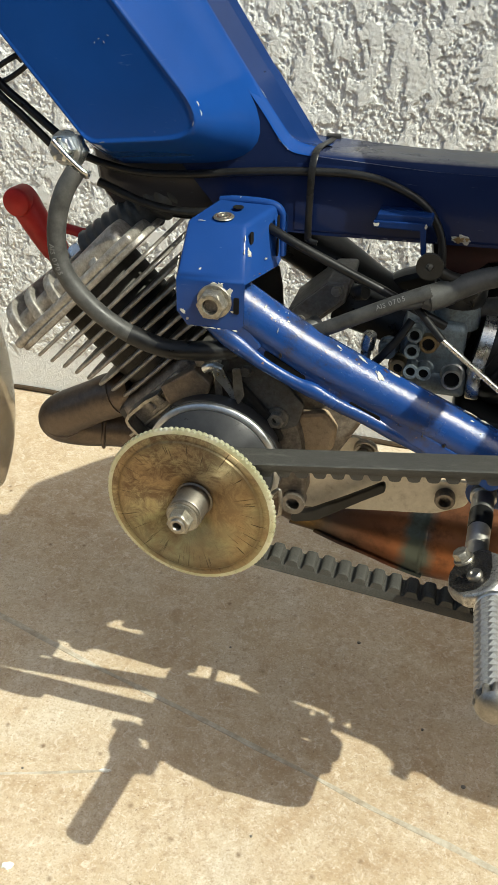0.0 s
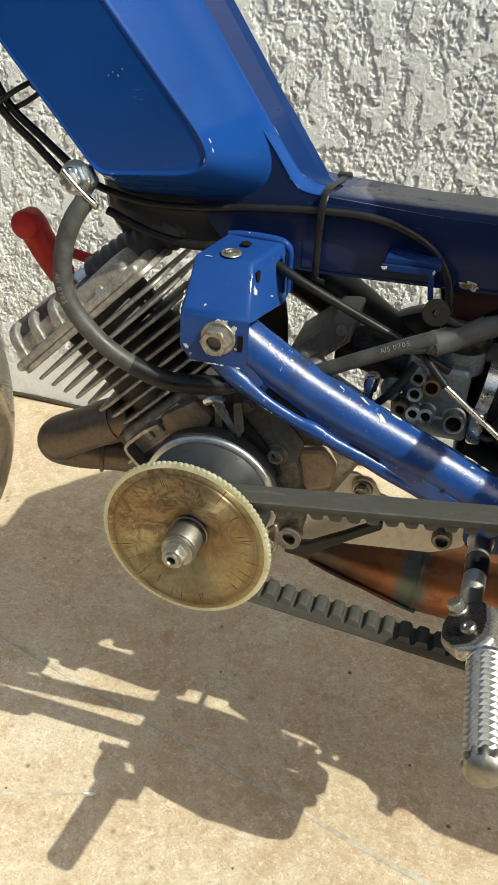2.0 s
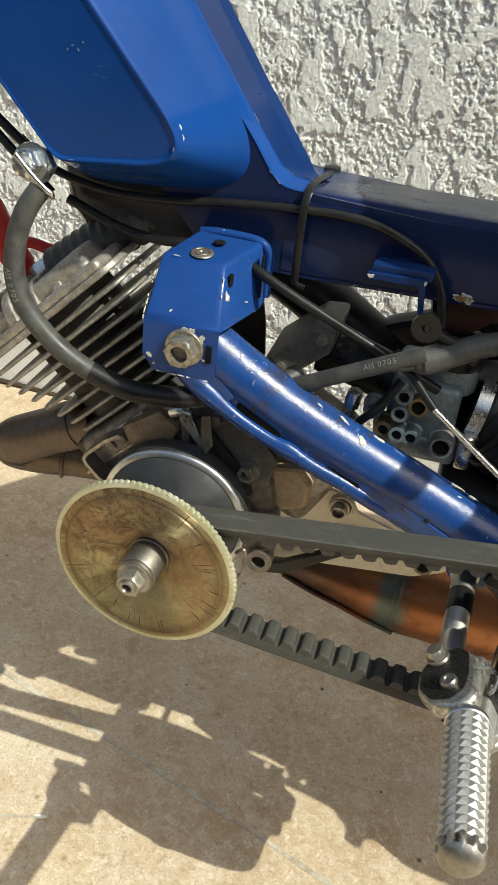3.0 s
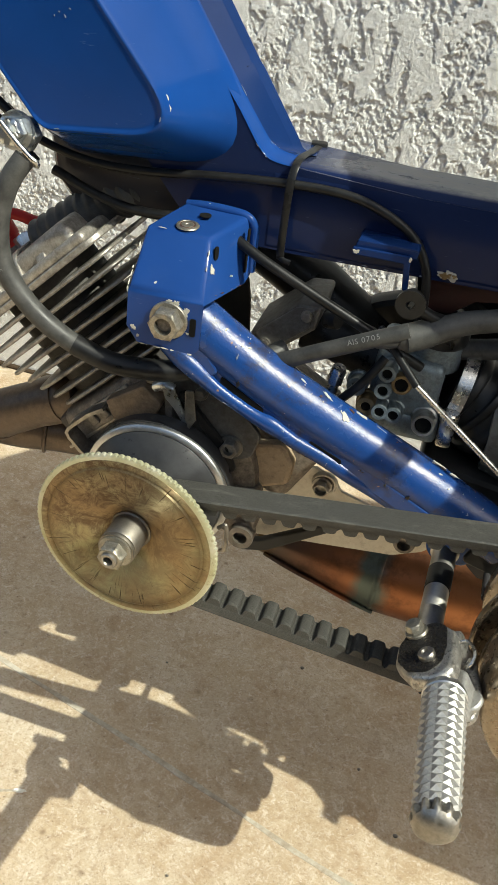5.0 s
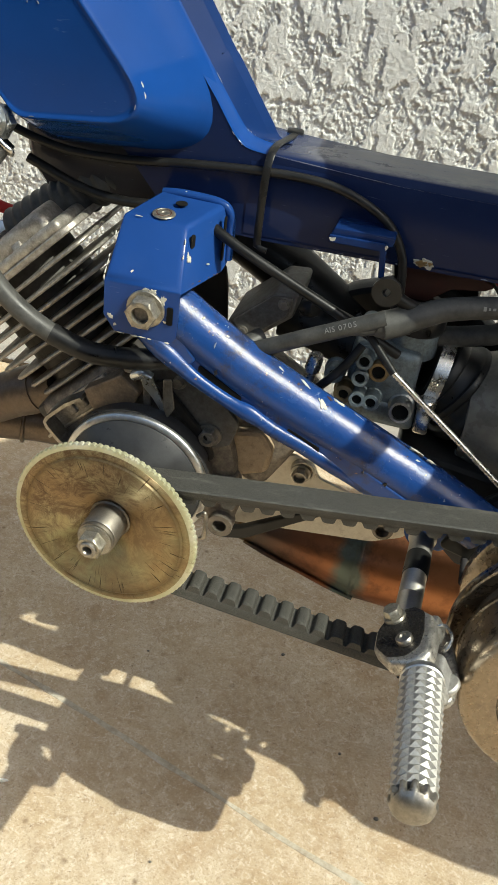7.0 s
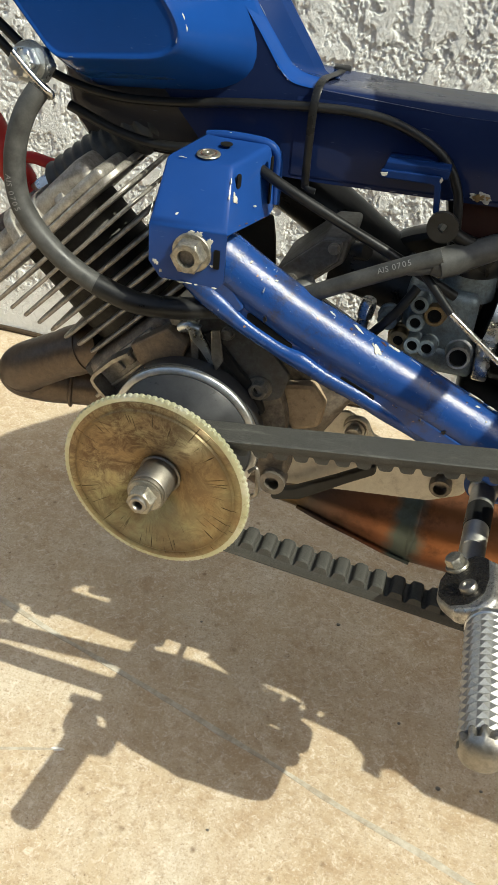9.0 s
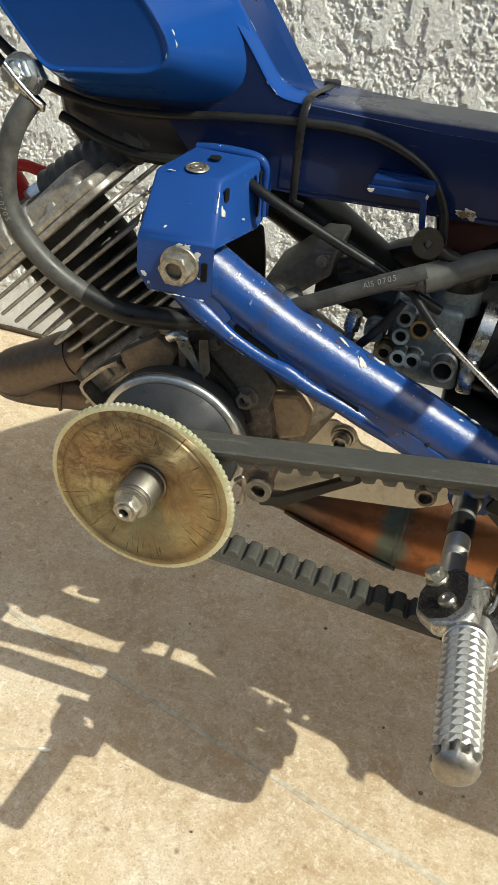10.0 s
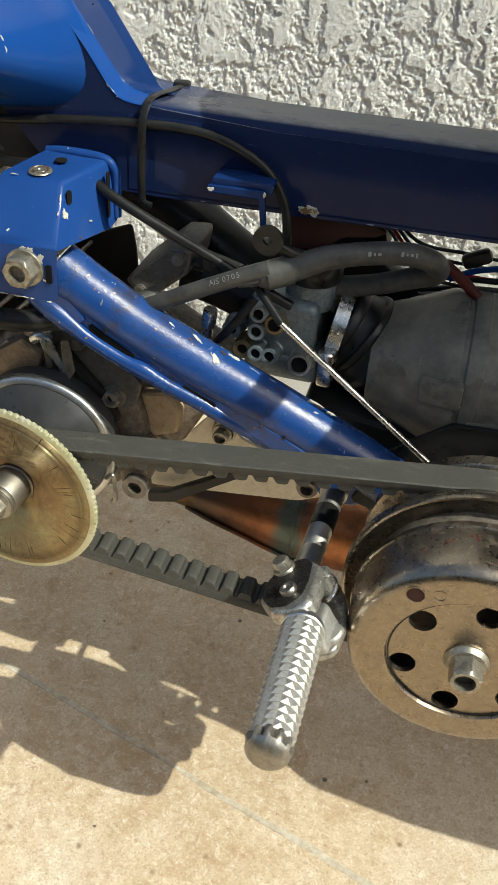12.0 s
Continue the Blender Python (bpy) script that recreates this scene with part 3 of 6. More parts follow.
def flake(name, x, y, z, w, h, parent, turn=0.0, seed=0, normal=(0, -1, 0), mat=None):
    """A small irregular patch of bare primer where the paint is gone."""
    rng = random.Random(seed)
    m = along((x, y, z), Vector((x, y, z)) + Vector(normal)) @ pose(0, 0, 0, 0, 0, turn)
    bm = bmesh.new()
    n = 26
    edge = [rng.uniform(0.45, 1.1) * (0.55 if rng.random() < 0.25 else 1.0) for _ in range(n)]
    edge = [(edge[i - 1] + 2 * edge[i]) / 3 for i in range(n)]
    top = [bm.verts.new(m @ Vector((w * 0.5 * c * k, h * 0.5 * s * k, 0.00025))) for c, s, k in ((math.cos(2 * math.pi * i / n), math.sin(2 * math.pi * i / n), edge[i]) for i in range(n))]
    low = [bm.verts.new(v.co - (m.to_3x3() @ Vector((0, 0, 0.0012)))) for v in top]
    bm.faces.new(top)
    for i in range(n):
        bm.faces.new((top[i], low[i], low[(i + 1) % n], top[(i + 1) % n]))
    return part(name, bm, mat or CHIP, parent, "", 80)


def worn_edge(points, parent, seed, share=0.5, r=0.0004, mat=None):
    """Bare metal showing along an edge: short, uneven slivers on a line of points."""
    rng = random.Random(seed)
    line = [Vector(p) for p in points]
    bm = None
    for a, b in zip(line, line[1:]):
        count = max(1, int((b - a).length / 0.004))
        for k in range(count):
            if rng.random() > share:
                continue
            t0 = (k + rng.uniform(0, 0.4)) / count
            t1 = min(1.0, t0 + rng.uniform(0.2, 1.0) / count)
            p, q, w = a.lerp(b, t0), a.lerp(b, t1), r * rng.uniform(0.5, 1.5)
            mid = p.lerp(q, rng.uniform(0.3, 0.7)) + Vector((rng.uniform(-1, 1), rng.uniform(-1, 1), rng.uniform(-1, 1))) * r * 0.5
            piece = pipe([(*p, w * 0.3), (*mid, w), (*q, w * 0.3)], r, 6, 2)
            bm = piece if bm is None else joined(bm, piece)
    if bm is not None:
        part("worn_edge", bm, mat or CHIP, parent, "bare worn edge")["kind"] = "stuff"


# frame: spine under the tank and the box beam behind it
INNER = [(-0.222, 0.840), (-0.034, 0.586), (0.007, 0.533), (0.018, 0.519), (0.0285, 0.5045), (0.0340, 0.4990), (0.0400, 0.4968), (0.0520, 0.4958)]
RIDGE = [(-0.207, 0.840), (-0.0190, 0.575), (0.0140, 0.529), (0.0240, 0.5155), (0.0320, 0.5055), (0.0365, 0.5020), (0.0420, 0.5000), (0.0520, 0.4985)]
SEAM = [(-0.195, 0.840), (-0.0060, 0.570), (0.0180, 0.537), (0.0310, 0.519), (0.0400, 0.5065), (0.0440, 0.5005), (0.0480, 0.4985), (0.0520, 0.4975)]
inner_line, ridge_line, seam_line = ([tuple(q) for q in smooth_path(line, 4)] for line in (INNER, RIDGE, SEAM))
web_plate = inner_line + [(0.120, 0.4930), (0.620, 0.4990), (0.620, 0.466), (0.055, 0.4493), (0.005, 0.4500), (-0.003, 0.4527), (-0.040, 0.495), (-0.340, 0.860)]


def beam_bm():
    """The box beam: a rounded rectangle drawn out along x, rising slightly to the rear."""
    section = rounded([(0.0768, 0.4500, 0.003), (0.0768, 0.4985, 0.0090), (0.1290, 0.4935, 0.0045), (0.1290, 0.4500, 0.003)], 6)
    bm = bmesh.new()
    rows = []
    for x in np.linspace(0.040, 0.620, 30):
        low, high = 0.030 * (x - 0.06), 0.012 * (x - 0.08)
        rows.append([bm.verts.new((x, p.x, p.y + low + (high - low) * (p.y - 0.45) / 0.048)) for p in section])
    for p, q in zip(rows, rows[1:]):
        for k in range(len(p)):
            j = (k + 1) % len(p)
            bm.faces.new((p[k], p[j], q[j], q[k]))
    bm.faces.new(rows[0])
    bm.faces.new(rows[-1])
    return bm


frame_ob = part("frame", joined(slab(web_plate, 0.0772, 0.1280, 0.0), beam_bm()), BLUE_FRAME, moped, "glossy blue pressed-steel frame, its shade in the colour")


def ruled(a, b, ya, yb, n=8, ease=True):
    """A pressed surface between two lines of the side view, from depth ya to depth yb."""
    bm = bmesh.new()
    rows = []
    for p, q in zip(a, b):
        row = []
        for k in range(n + 1):
            t = k / n
            s = t * t * (3 - 2 * t) if ease else t
            row.append(bm.verts.new((p[0] + (q[0] - p[0]) * t, ya + (yb - ya) * s, p[1] + (q[1] - p[1]) * t)))
        rows.append(row)
    for p, q in zip(rows, rows[1:]):
        for k in range(n):
            bm.faces.new((p[k], q[k], q[k + 1], p[k + 1]))
    return bm


# One paint: sunlit edge and shaded flange differ only in painted tone.
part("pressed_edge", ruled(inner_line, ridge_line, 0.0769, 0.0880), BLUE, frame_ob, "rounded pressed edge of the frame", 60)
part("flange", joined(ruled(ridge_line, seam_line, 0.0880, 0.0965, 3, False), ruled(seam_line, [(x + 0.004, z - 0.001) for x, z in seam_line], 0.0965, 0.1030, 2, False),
                      ruled([(x + 0.004, z - 0.001) for x, z in seam_line], inner_line, 0.1030, 0.1240, 3, False)), BLUE_SHADED, frame_ob, "narrow outer flange of the frame", 60)


def tank_bm():
    """The tank's side bulge: rings from its wide foot to its flat face."""
    foot = rounded([(-0.398, 0.842, 0.01), (-0.215, 0.846, 0.01), (0.039, 0.4905, 0.040), (-0.078, 0.481, 0.02)], 10)
    face = rounded([(-0.349, 0.839, 0.01), (-0.262, 0.823, 0.01), (0.0015, 0.5115, 0.017), (-0.0745, 0.5025, 0.013)], 10)
    rows = [(-0.10, 0.0840), (0.00, 0.0779), (0.16, 0.0735), (0.36, 0.0640), (0.60, 0.0530), (0.80, 0.0452), (0.90, 0.0412), (0.945, 0.0393), (0.975, 0.0386), (1.005, 0.0386), (1.035, 0.0391), (1.075, 0.0394), (1.10, 0.0394)]
    bm = bmesh.new()
    rings = []
    for s, y in rows:
        rings.append([bm.verts.new((a.x + (b.x - a.x) * s, y - max(s, 0) * 0.05 * (b.y - 0.512), a.y + (b.y - a.y) * s)) for a, b in zip(foot, face)])
    for p, q in zip(rings, rings[1:]):
        for k in range(len(p)):
            j = (k + 1) % len(p)
            bm.faces.new((p[k], p[j], q[j], q[k]))
    bm.faces.new(rings[-1])
    return bm


def belly_bm():
    """The rounded underside between tank and frame, drawn in towards the middle plane."""
    loops = [(rounded([(-0.345, 0.842, 0.01), (-0.245, 0.846, 0.01), (0.020, 0.496, 0.045), (-0.077, 0.489, 0.02), (-0.086, 0.496, 0.01)], 10), 0.0770),
             (rounded([(-0.345, 0.836, 0.01), (-0.245, 0.846, 0.01), (0.026, 0.474, 0.040), (-0.083, 0.470, 0.02), (-0.088, 0.488, 0.01)], 10), 0.0800),
             (rounded([(-0.345, 0.836, 0.01), (-0.245, 0.846, 0.01), (0.020, 0.456, 0.035), (-0.088, 0.456, 0.025), (-0.092, 0.486, 0.01)], 10), 0.0860),
             (rounded([(-0.345, 0.836, 0.01), (-0.245, 0.846, 0.01), (0.014, 0.4440, 0.030), (-0.090, 0.4450, 0.03), (-0.094, 0.484, 0.01)], 10), 0.0960),
             (rounded([(-0.345, 0.836, 0.01), (-0.245, 0.846, 0.01), (0.014, 0.4440, 0.030), (-0.090, 0.4450, 0.03), (-0.094, 0.484, 0.01)], 10), 0.1060)]
    bm = bmesh.new()
    rings = [[bm.verts.new((q.x, y, q.y)) for q in pts] for pts, y in loops]
    for p, q in zip(rings, rings[1:]):
        for k in range(len(p)):
            j = (k + 1) % len(p)
            bm.faces.new((p[k], p[j], q[j], q[k]))
    return bm


# Black here puts the underside's shade and dull reflection into the colour.
part("frame_underside", belly_bm(), BLACK_PAINT, frame_ob, "grimy underside of the frame, its shade painted black")
tank = part("fuel_tank", tank_bm(), BLUE, moped, "glossy blue fuel tank with chipped lower corner")
far_side = tank_bm()
bmesh.ops.transform(far_side, matrix=Matrix.Translation((0, 2 * 0.101, 0)) @ Matrix.Diagonal((1, -1, 1, 1)), verts=far_side.verts[:])
part("fuel_tank", far_side, BLUE, moped)


flake("paint_chip", -0.0115, 0.0412, 0.5250, 0.0085, 0.0130, tank, 12, 1, (0.4, -0.9, 0.2))

for n, (x, z, w, h) in enumerate([(-0.0630, 0.5580, 0.0022, 0.0012), (-0.0600, 0.5565, 0.0010, 0.0030), (-0.0575, 0.5600, 0.0008, 0.0026), (-0.0655, 0.5560, 0.0016, 0.0008)]):
    flake("scuff", x, 0.0392 - 0.05 * (z - 0.512), z, w * 0.7, h * 0.7, tank, 35 * n, 80 + n, (0, -1, 0), SCUFF)
for n, (x, y, z, w, h) in enumerate([(0.172, 0.0772, 0.4595, 0.0022, 0.0030), (0.110, 0.0772, 0.4860, 0.0010, 0.0060), (0.104, 0.0772, 0.4890, 0.0010, 0.0040), (0.215, 0.0772, 0.4620, 0.0016, 0.0012)]):
    flake("scuff", x, y, z, w, h, frame_ob, 20 * n, 90 + n)

worn_edge([(x - 0.0004, 0.0768, z) for x, z in inner_line[8:]], frame_ob, 1, 0.12, 0.00022, SCUFF)
worn_edge([(x, 0.0879, z + 0.0002) for x, z in ridge_line[6:]], frame_ob, 2, 0.12, 0.00022, SCUFF)
worn_edge([(0.060, 0.0772, 0.4502), (0.250, 0.0772, 0.4558)], frame_ob, 3, 0.20, 0.00030, SCUFF)
tank_face = rounded([(-0.349, 0.839, 0.01), (-0.262, 0.823, 0.01), (0.0015, 0.5115, 0.017), (-0.0745, 0.5025, 0.013)], 10)
worn_edge([(q.x, 0.0384 - 0.05 * (q.y - 0.512), q.y) for q in tank_face if q.y < 0.66 and q.x > -0.072], tank, 4, 0.10, 0.00030, SCUFF)

# seat, above and behind: only its shade falls into view
seat_bm = slab(rounded([(0.218, 0.030, 0.03), (0.292, -0.008, 0.02), (0.337, -0.010, 0.002), (0.430, -0.014, 0.003), (0.440, -0.030, 0.010), (0.484, -0.030, 0.02), (0.584, -0.055, 0.02), (0.744, -0.085, 0.06), (1.20, -0.100, 0.05), (1.20, 0.295, 0.05), (0.384, 0.295, 0.06), (0.284, 0.257, 0.05), (0.214, 0.168, 0.03)], 3), 0.635, 0.68, 0.0, place=lambda u, v, w: (u, v, w))
part("seat", seat_bm, RUBBER, moped, "black padded seat")
# Unseen tabs added at seat height to cast shadow bands on the tube.
for tab in ([(0.340, 0.01, 0.001), (0.340, -0.054, 0.004), (0.361, -0.056, 0.004), (0.361, 0.01, 0.001)], [(0.398, 0.01, 0.001), (0.400, -0.055, 0.005), (0.455, -0.055, 0.008), (0.455, 0.01, 0.001)]):
    part("shade_tab", slab(rounded(tab), 0.6345, 0.6370, 0.0, place=lambda u, v, w: (u, v, w)), STEEL_DULL, moped)
# Unseen plate added so its edge and holes shape the shadow on the paving.
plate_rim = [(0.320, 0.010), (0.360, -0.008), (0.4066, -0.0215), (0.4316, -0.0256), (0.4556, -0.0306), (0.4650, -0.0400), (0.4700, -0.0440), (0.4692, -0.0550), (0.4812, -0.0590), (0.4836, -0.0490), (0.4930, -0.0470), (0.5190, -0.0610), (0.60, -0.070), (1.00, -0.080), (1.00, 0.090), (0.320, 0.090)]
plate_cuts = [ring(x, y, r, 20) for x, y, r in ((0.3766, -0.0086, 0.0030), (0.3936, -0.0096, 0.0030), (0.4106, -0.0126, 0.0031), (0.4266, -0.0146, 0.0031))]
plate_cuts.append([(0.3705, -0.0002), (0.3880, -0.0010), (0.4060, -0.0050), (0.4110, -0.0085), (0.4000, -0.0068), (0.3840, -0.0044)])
dotted_shade_bm = perforated(plate_rim, plate_cuts, 0.0, 0.002)
bmesh.ops.transform(dotted_shade_bm, matrix=Matrix(((1, 0, 0, 0), (0, 0, 1, 0), (0, 1, 0, 0.400), (0, 0, 0, 1))), verts=dotted_shade_bm.verts[:])
part("dotted_shade_plate", dotted_shade_bm, PLASTIC, moped, "added unseen perforated plate that casts a dotted shadow", 20)
part("seat_post", pipe([(0.42, CY, 0.50), (0.44, CY, 0.645)], 0.014, 20, 2), STEEL_DULL, moped)

# engine bracket bolted on the frame's side
def bracket_bm():
    """A bent sheet box: an upright tongue for the bolt, a leaning face above it, a top plate and two cheeks."""
    bm = bmesh.new()
    v = {k: bm.verts.new(p) for k, p in {
        "a0": (-0.0085, 0.0130, 0.4098), "b0": (0.0225, 0.0130, 0.4098), "a1": (-0.0145, 0.0125, 0.4185), "b1": (0.0255, 0.0125, 0.4135),
        "a2": (-0.0145, 0.0125, 0.4405), "b2": (0.0252, 0.0125, 0.4415), "a3": (-0.0158, 0.0380, 0.4645), "b3": (0.0200, 0.0362, 0.4650),
        "a4": (-0.0070, 0.0770, 0.4668), "b4": (0.0310, 0.0770, 0.4668), "c2": (0.0330, 0.0660, 0.4312), "c4": (0.0330, 0.0770, 0.4322),
        "d2": (-0.0150, 0.0560, 0.4350), "d4": (-0.0110, 0.0770, 0.4400)}.items()}
    for face in ("a0 b0 b1 a1", "a1 b1 b2 a2", "a2 b2 b3 a3", "a3 b3 b4 a4", "b2 c2 c4 b4 b3", "a2 a3 a4 d4 d2"):
        bm.faces.new([v[k] for k in face.split()])
    bmesh.ops.recalc_face_normals(bm, faces=bm.faces[:])
    edges = [e for e in bm.edges if len(e.link_faces) == 2 and e.calc_face_angle(0) > radians(12)]
    bmesh.ops.bevel(bm, geom=edges, offset=0.0028, segments=4, profile=0.5, affect="EDGES", clamp_overlap=True)
    bmesh.ops.solidify(bm, geom=bm.faces[:], thickness=0.0022)
    return bm


bracket = part("engine_bracket", bracket_bm(), BLUE_BRACKET, moped, "blue bent-sheet engine bracket with chipped edges", 50)
part("top_flange", pipe([(-0.0060, 0.0755, 0.4655), (0.0040, 0.0745, 0.4670), (0.0180, 0.0742, 0.4672), (0.0275, 0.0742, 0.4662), (0.0322, 0.0745, 0.4625), (0.0334, 0.0750, 0.4560), (0.0334, 0.0755, 0.4350)], 0.0026, 14, 8), BLUE_BRACKET, bracket, "rolled lip of the bracket")
part("screw", lathe([(0, 0.0003), (0.0012, 0.0003), (0.0016, 0.0008), (0.0034, 0.0009), (0.0038, 0.0004), (0.0044, 0.0009), (0.0058, 0.0006), (0.0062, 0.0)], along((0.0050, 0.0435, 0.4662), (0.0050, 0.0415, 0.4900)), 28), OLDZINC, bracket, "grubby countersunk screw")
part("screw", lathe([(0.0040, 0.0), (0.0040, 0.0006), (0.0034, 0.0006), (0.0034, 0.0)], along((0.0050, 0.0435, 0.4664), (0.0050, 0.0415, 0.4900)), 28), RUST, bracket)
part("hole", lathe([(0, 0), (0.0032, 0), (0.0032, 0.0004), (0, 0.0004)], along((0.0095, 0.0590, 0.4674), (0.0095, 0.0580, 0.4862)), 20), VOID, bracket)
part("slot", slab(rounded([(-0.0019, -0.0036, 0.002), (0.0019, -0.0036, 0.002), (0.0019, 0.0036, 0.002), (-0.0019, 0.0036, 0.002)]), 0.0, 0.0008,
                  place=lambda u, v, w: (0.0236 + 0.25 * u + 0.9 * w, 0.0352 + 0.95 * u - 0.3 * w, 0.4582 + v)), VOID, bracket)
part("slot", slab(rounded([(-0.0018, -0.0150, 0.0015), (0.0018, -0.0150, 0.0015), (0.0018, 0.0100, 0.0015), (-0.0018, 0.0100, 0.0015)]), 0.0, 0.0008,
                  place=lambda u, v, w: (0.0322 + w, 0.0655 + u, 0.4530 + v)), VOID, bracket)
part("slot", slab(rounded([(-0.0016, -0.0050, 0.001), (0.0016, -0.0050, 0.001), (0.0016, 0.0050, 0.001), (-0.0016, 0.0050, 0.001)]), 0.0, -0.0006,
                  place=lambda u, v, w: (0.0215 + u, 0.0124 + w, 0.4255 + v)), VOID, bracket)
LEAN, SIDE, FRONT = (0, -0.682, 0.731), (0.955, -0.084, 0.297), (0, -1, 0)
for n, (x, y, z, w, h, nrm) in enumerate([(0.0243, 0.0290, 0.4515, 0.0055, 0.0062, SIDE), (0.0120, 0.0124, 0.4368, 0.0060, 0.0045, FRONT), (0.0172, 0.0124, 0.4335, 0.0050, 0.0060, FRONT), (0.0080, 0.0124, 0.4372, 0.0040, 0.0030, FRONT), (-0.0108, 0.0124, 0.4185, 0.0034, 0.0050, FRONT),
                                          (-0.0082, 0.0126, 0.4140, 0.0026, 0.0022, FRONT), (0.0040, 0.0270, 0.4545, 0.0010, 0.0008, LEAN), (-0.0010, 0.0160, 0.4440, 0.0024, 0.0016, LEAN), (0.0300, 0.0480, 0.4420, 0.0012, 0.0016, SIDE), (0.0190, 0.0124, 0.4215, 0.0016, 0.0030, FRONT)]):
    flake("paint_chip", x, y, z, w, h, bracket, 8 * n, n + 3, nrm)
for k, (line, share) in enumerate((([(-0.0146, 0.0128, 0.4190), (-0.0147, 0.0128, 0.4405), (-0.0158, 0.0378, 0.4643)], 0.45), ([(-0.0080, 0.0122, 0.4100), (0.0222, 0.0122, 0.4100)], 0.55), ([(-0.0130, 0.0372, 0.4648), (0.0180, 0.0366, 0.4652)], 0.18),
                                   ([(0.0250, 0.0135, 0.4425), (0.0203, 0.0352, 0.4642)], 0.35), ([(-0.0040, 0.0735, 0.4692), (0.0270, 0.0728, 0.4688), (0.0330, 0.0730, 0.4620)], 0.25), ([(0.0256, 0.0130, 0.4415), (0.0332, 0.0655, 0.4312)], 0.35))):
    worn_edge(line, bracket, 20 + k, share, 0.00042, CHIP if k < 5 else RUST)
main_bolt = bolt("bolt", (0.0085, 0.0125, 0.4270), (0.0085, -0.1, 0.4270), 0.0150, 0.0080, 0.0102, bracket, OLDZINC, 0.0046, "dirty flanged steel bolt")
part("plug", lathe([(0, 0.0), (0.0043, 0.0), (0.0045, 0.0008), (0.0026, 0.0012), (0, 0.0006)], along((0.0085, 0.0076, 0.4270), (0.0085, -0.1, 0.4270)), 24), CASE, main_bolt)

# cradle tubes under the bracket, near and far side
TUBE_A, TUBE_B = (0.013, 0.0400, 0.4165), (0.245, 0.0465, 0.3000)
TUBE_LINE = smooth_path([TUBE_A, (0.034, 0.0400, 0.4035), (0.060, 0.0405, 0.3885), (0.100, 0.0415, 0.3695), (0.140, 0.0425, 0.3520), (0.185, 0.0440, 0.3305), (0.208, 0.0448, 0.3190)], 8)


def on_tube(t):
    """A point of the cradle tube's middle line at a share of its length."""
    k = min(int(t * (len(TUBE_LINE) - 1)), len(TUBE_LINE) - 2)
    return Vector(TUBE_LINE[k]).lerp(Vector(TUBE_LINE[k + 1]), t * (len(TUBE_LINE) - 1) - k)


cradle = part("cradle_tube", pipe(TUBE_LINE, 0.0150, 36, 8, squash=0.96, straight=True), BLUE_WORN, moped, "scratched blue steel cradle tube")
RAIL = [(0.000, 0.0285, 0.4040, 0.0034), (0.010, 0.0275, 0.3990, 0.0056), (0.018, 0.0270, 0.3945, 0.0060), (0.033, 0.0268, 0.3845, 0.0044), (0.049, 0.0268, 0.3765, 0.0040), (0.058, 0.0270, 0.3725, 0.0044), (0.066, 0.0272, 0.3698, 0.0052), (0.074, 0.0274, 0.3660, 0.0044), (0.082, 0.0277, 0.3620, 0.0044), (0.099, 0.0290, 0.3550, 0.0044), (0.115, 0.0308, 0.3470, 0.0048), (0.130, 0.0325, 0.3400, 0.0048), (0.155, 0.0350, 0.3275, 0.0048), (0.180, 0.0400, 0.3165, 0.0044)]
gusset = part("gusset", joined(
    pipe(RAIL, 0.005, 16, 8, squash=0.8),
    slab(rounded([(0.004, 0.4060, 0.004), (0.020, 0.4080, 0.004), (0.100, 0.3680, 0.02), (0.190, 0.3220, 0.004), (0.180, 0.3155, 0.004), (0.100, 0.3550, 0.02), (0.066, 0.3690, 0.02), (0.020, 0.3930, 0.01)]), 0.0285, 0.0400, 0.001),
    slab(rounded([(0.003, 0.4110, 0.004), (0.026, 0.4060, 0.004), (0.034, 0.3950, 0.003), (0.028, 0.3880, 0.003), (0.004, 0.4010, 0.004)]), 0.0262, 0.0300, 0.0015)), BLUE_WORN, cradle, "welded blue gusset strip with slots")
worn_edge([(x, y - 0.3 * r, z - 0.9 * r) for x, y, z, r in RAIL[1:10]], cradle, 41, 0.30, 0.0006, GRIME)
part("slot", slab(rounded([(0.0890, 0.3655, 0.002), (0.1085, 0.3575, 0.002), (0.1085, 0.3542, 0.002), (0.0890, 0.3622, 0.002)]), 0.0279, 0.0300, 0.0), VOID, cradle)
part("slot", slab(rounded([(0.0350, 0.3925, 0.002), (0.0610, 0.3780, 0.002), (0.0610, 0.3742, 0.002), (0.0350, 0.3868, 0.002)]), 0.0279, 0.0300, 0.0), VOID, cradle)
for n, (t, w, h, ang) in enumerate([(0.62, 0.006, 0.003, 0.95), (0.06, 0.006, 0.004, 0.8), (0.43, 0.003, 0.002, 0.5), (0.50, 0.003, 0.003, 0.3), (0.22, 0.0016, 0.0014, 0.6), (0.28, 0.0016, 0.0024, 0.55)]):
    c = on_tube(t)
    d = (Vector(TUBE_B) - Vector(TUBE_A)).normalized()
    out = (Vector((0, -1, 0)) * math.cos(ang * 1.6) + d.cross(Vector((0, -1, 0))) * -math.sin(ang * 1.6) * -1).normalized()
    if out.z < 0:
        out.z = -out.z
    flake("paint_chip", *(c + out * 0.0150), w, h, cradle, 30, n + 20, out)
wear = random.Random(31)
axis = (Vector(TUBE_B) - Vector(TUBE_A)).normalized()
side_up = axis.cross(Vector((0, 1, 0))).normalized()
side_up = side_up if side_up.z > 0 else -side_up
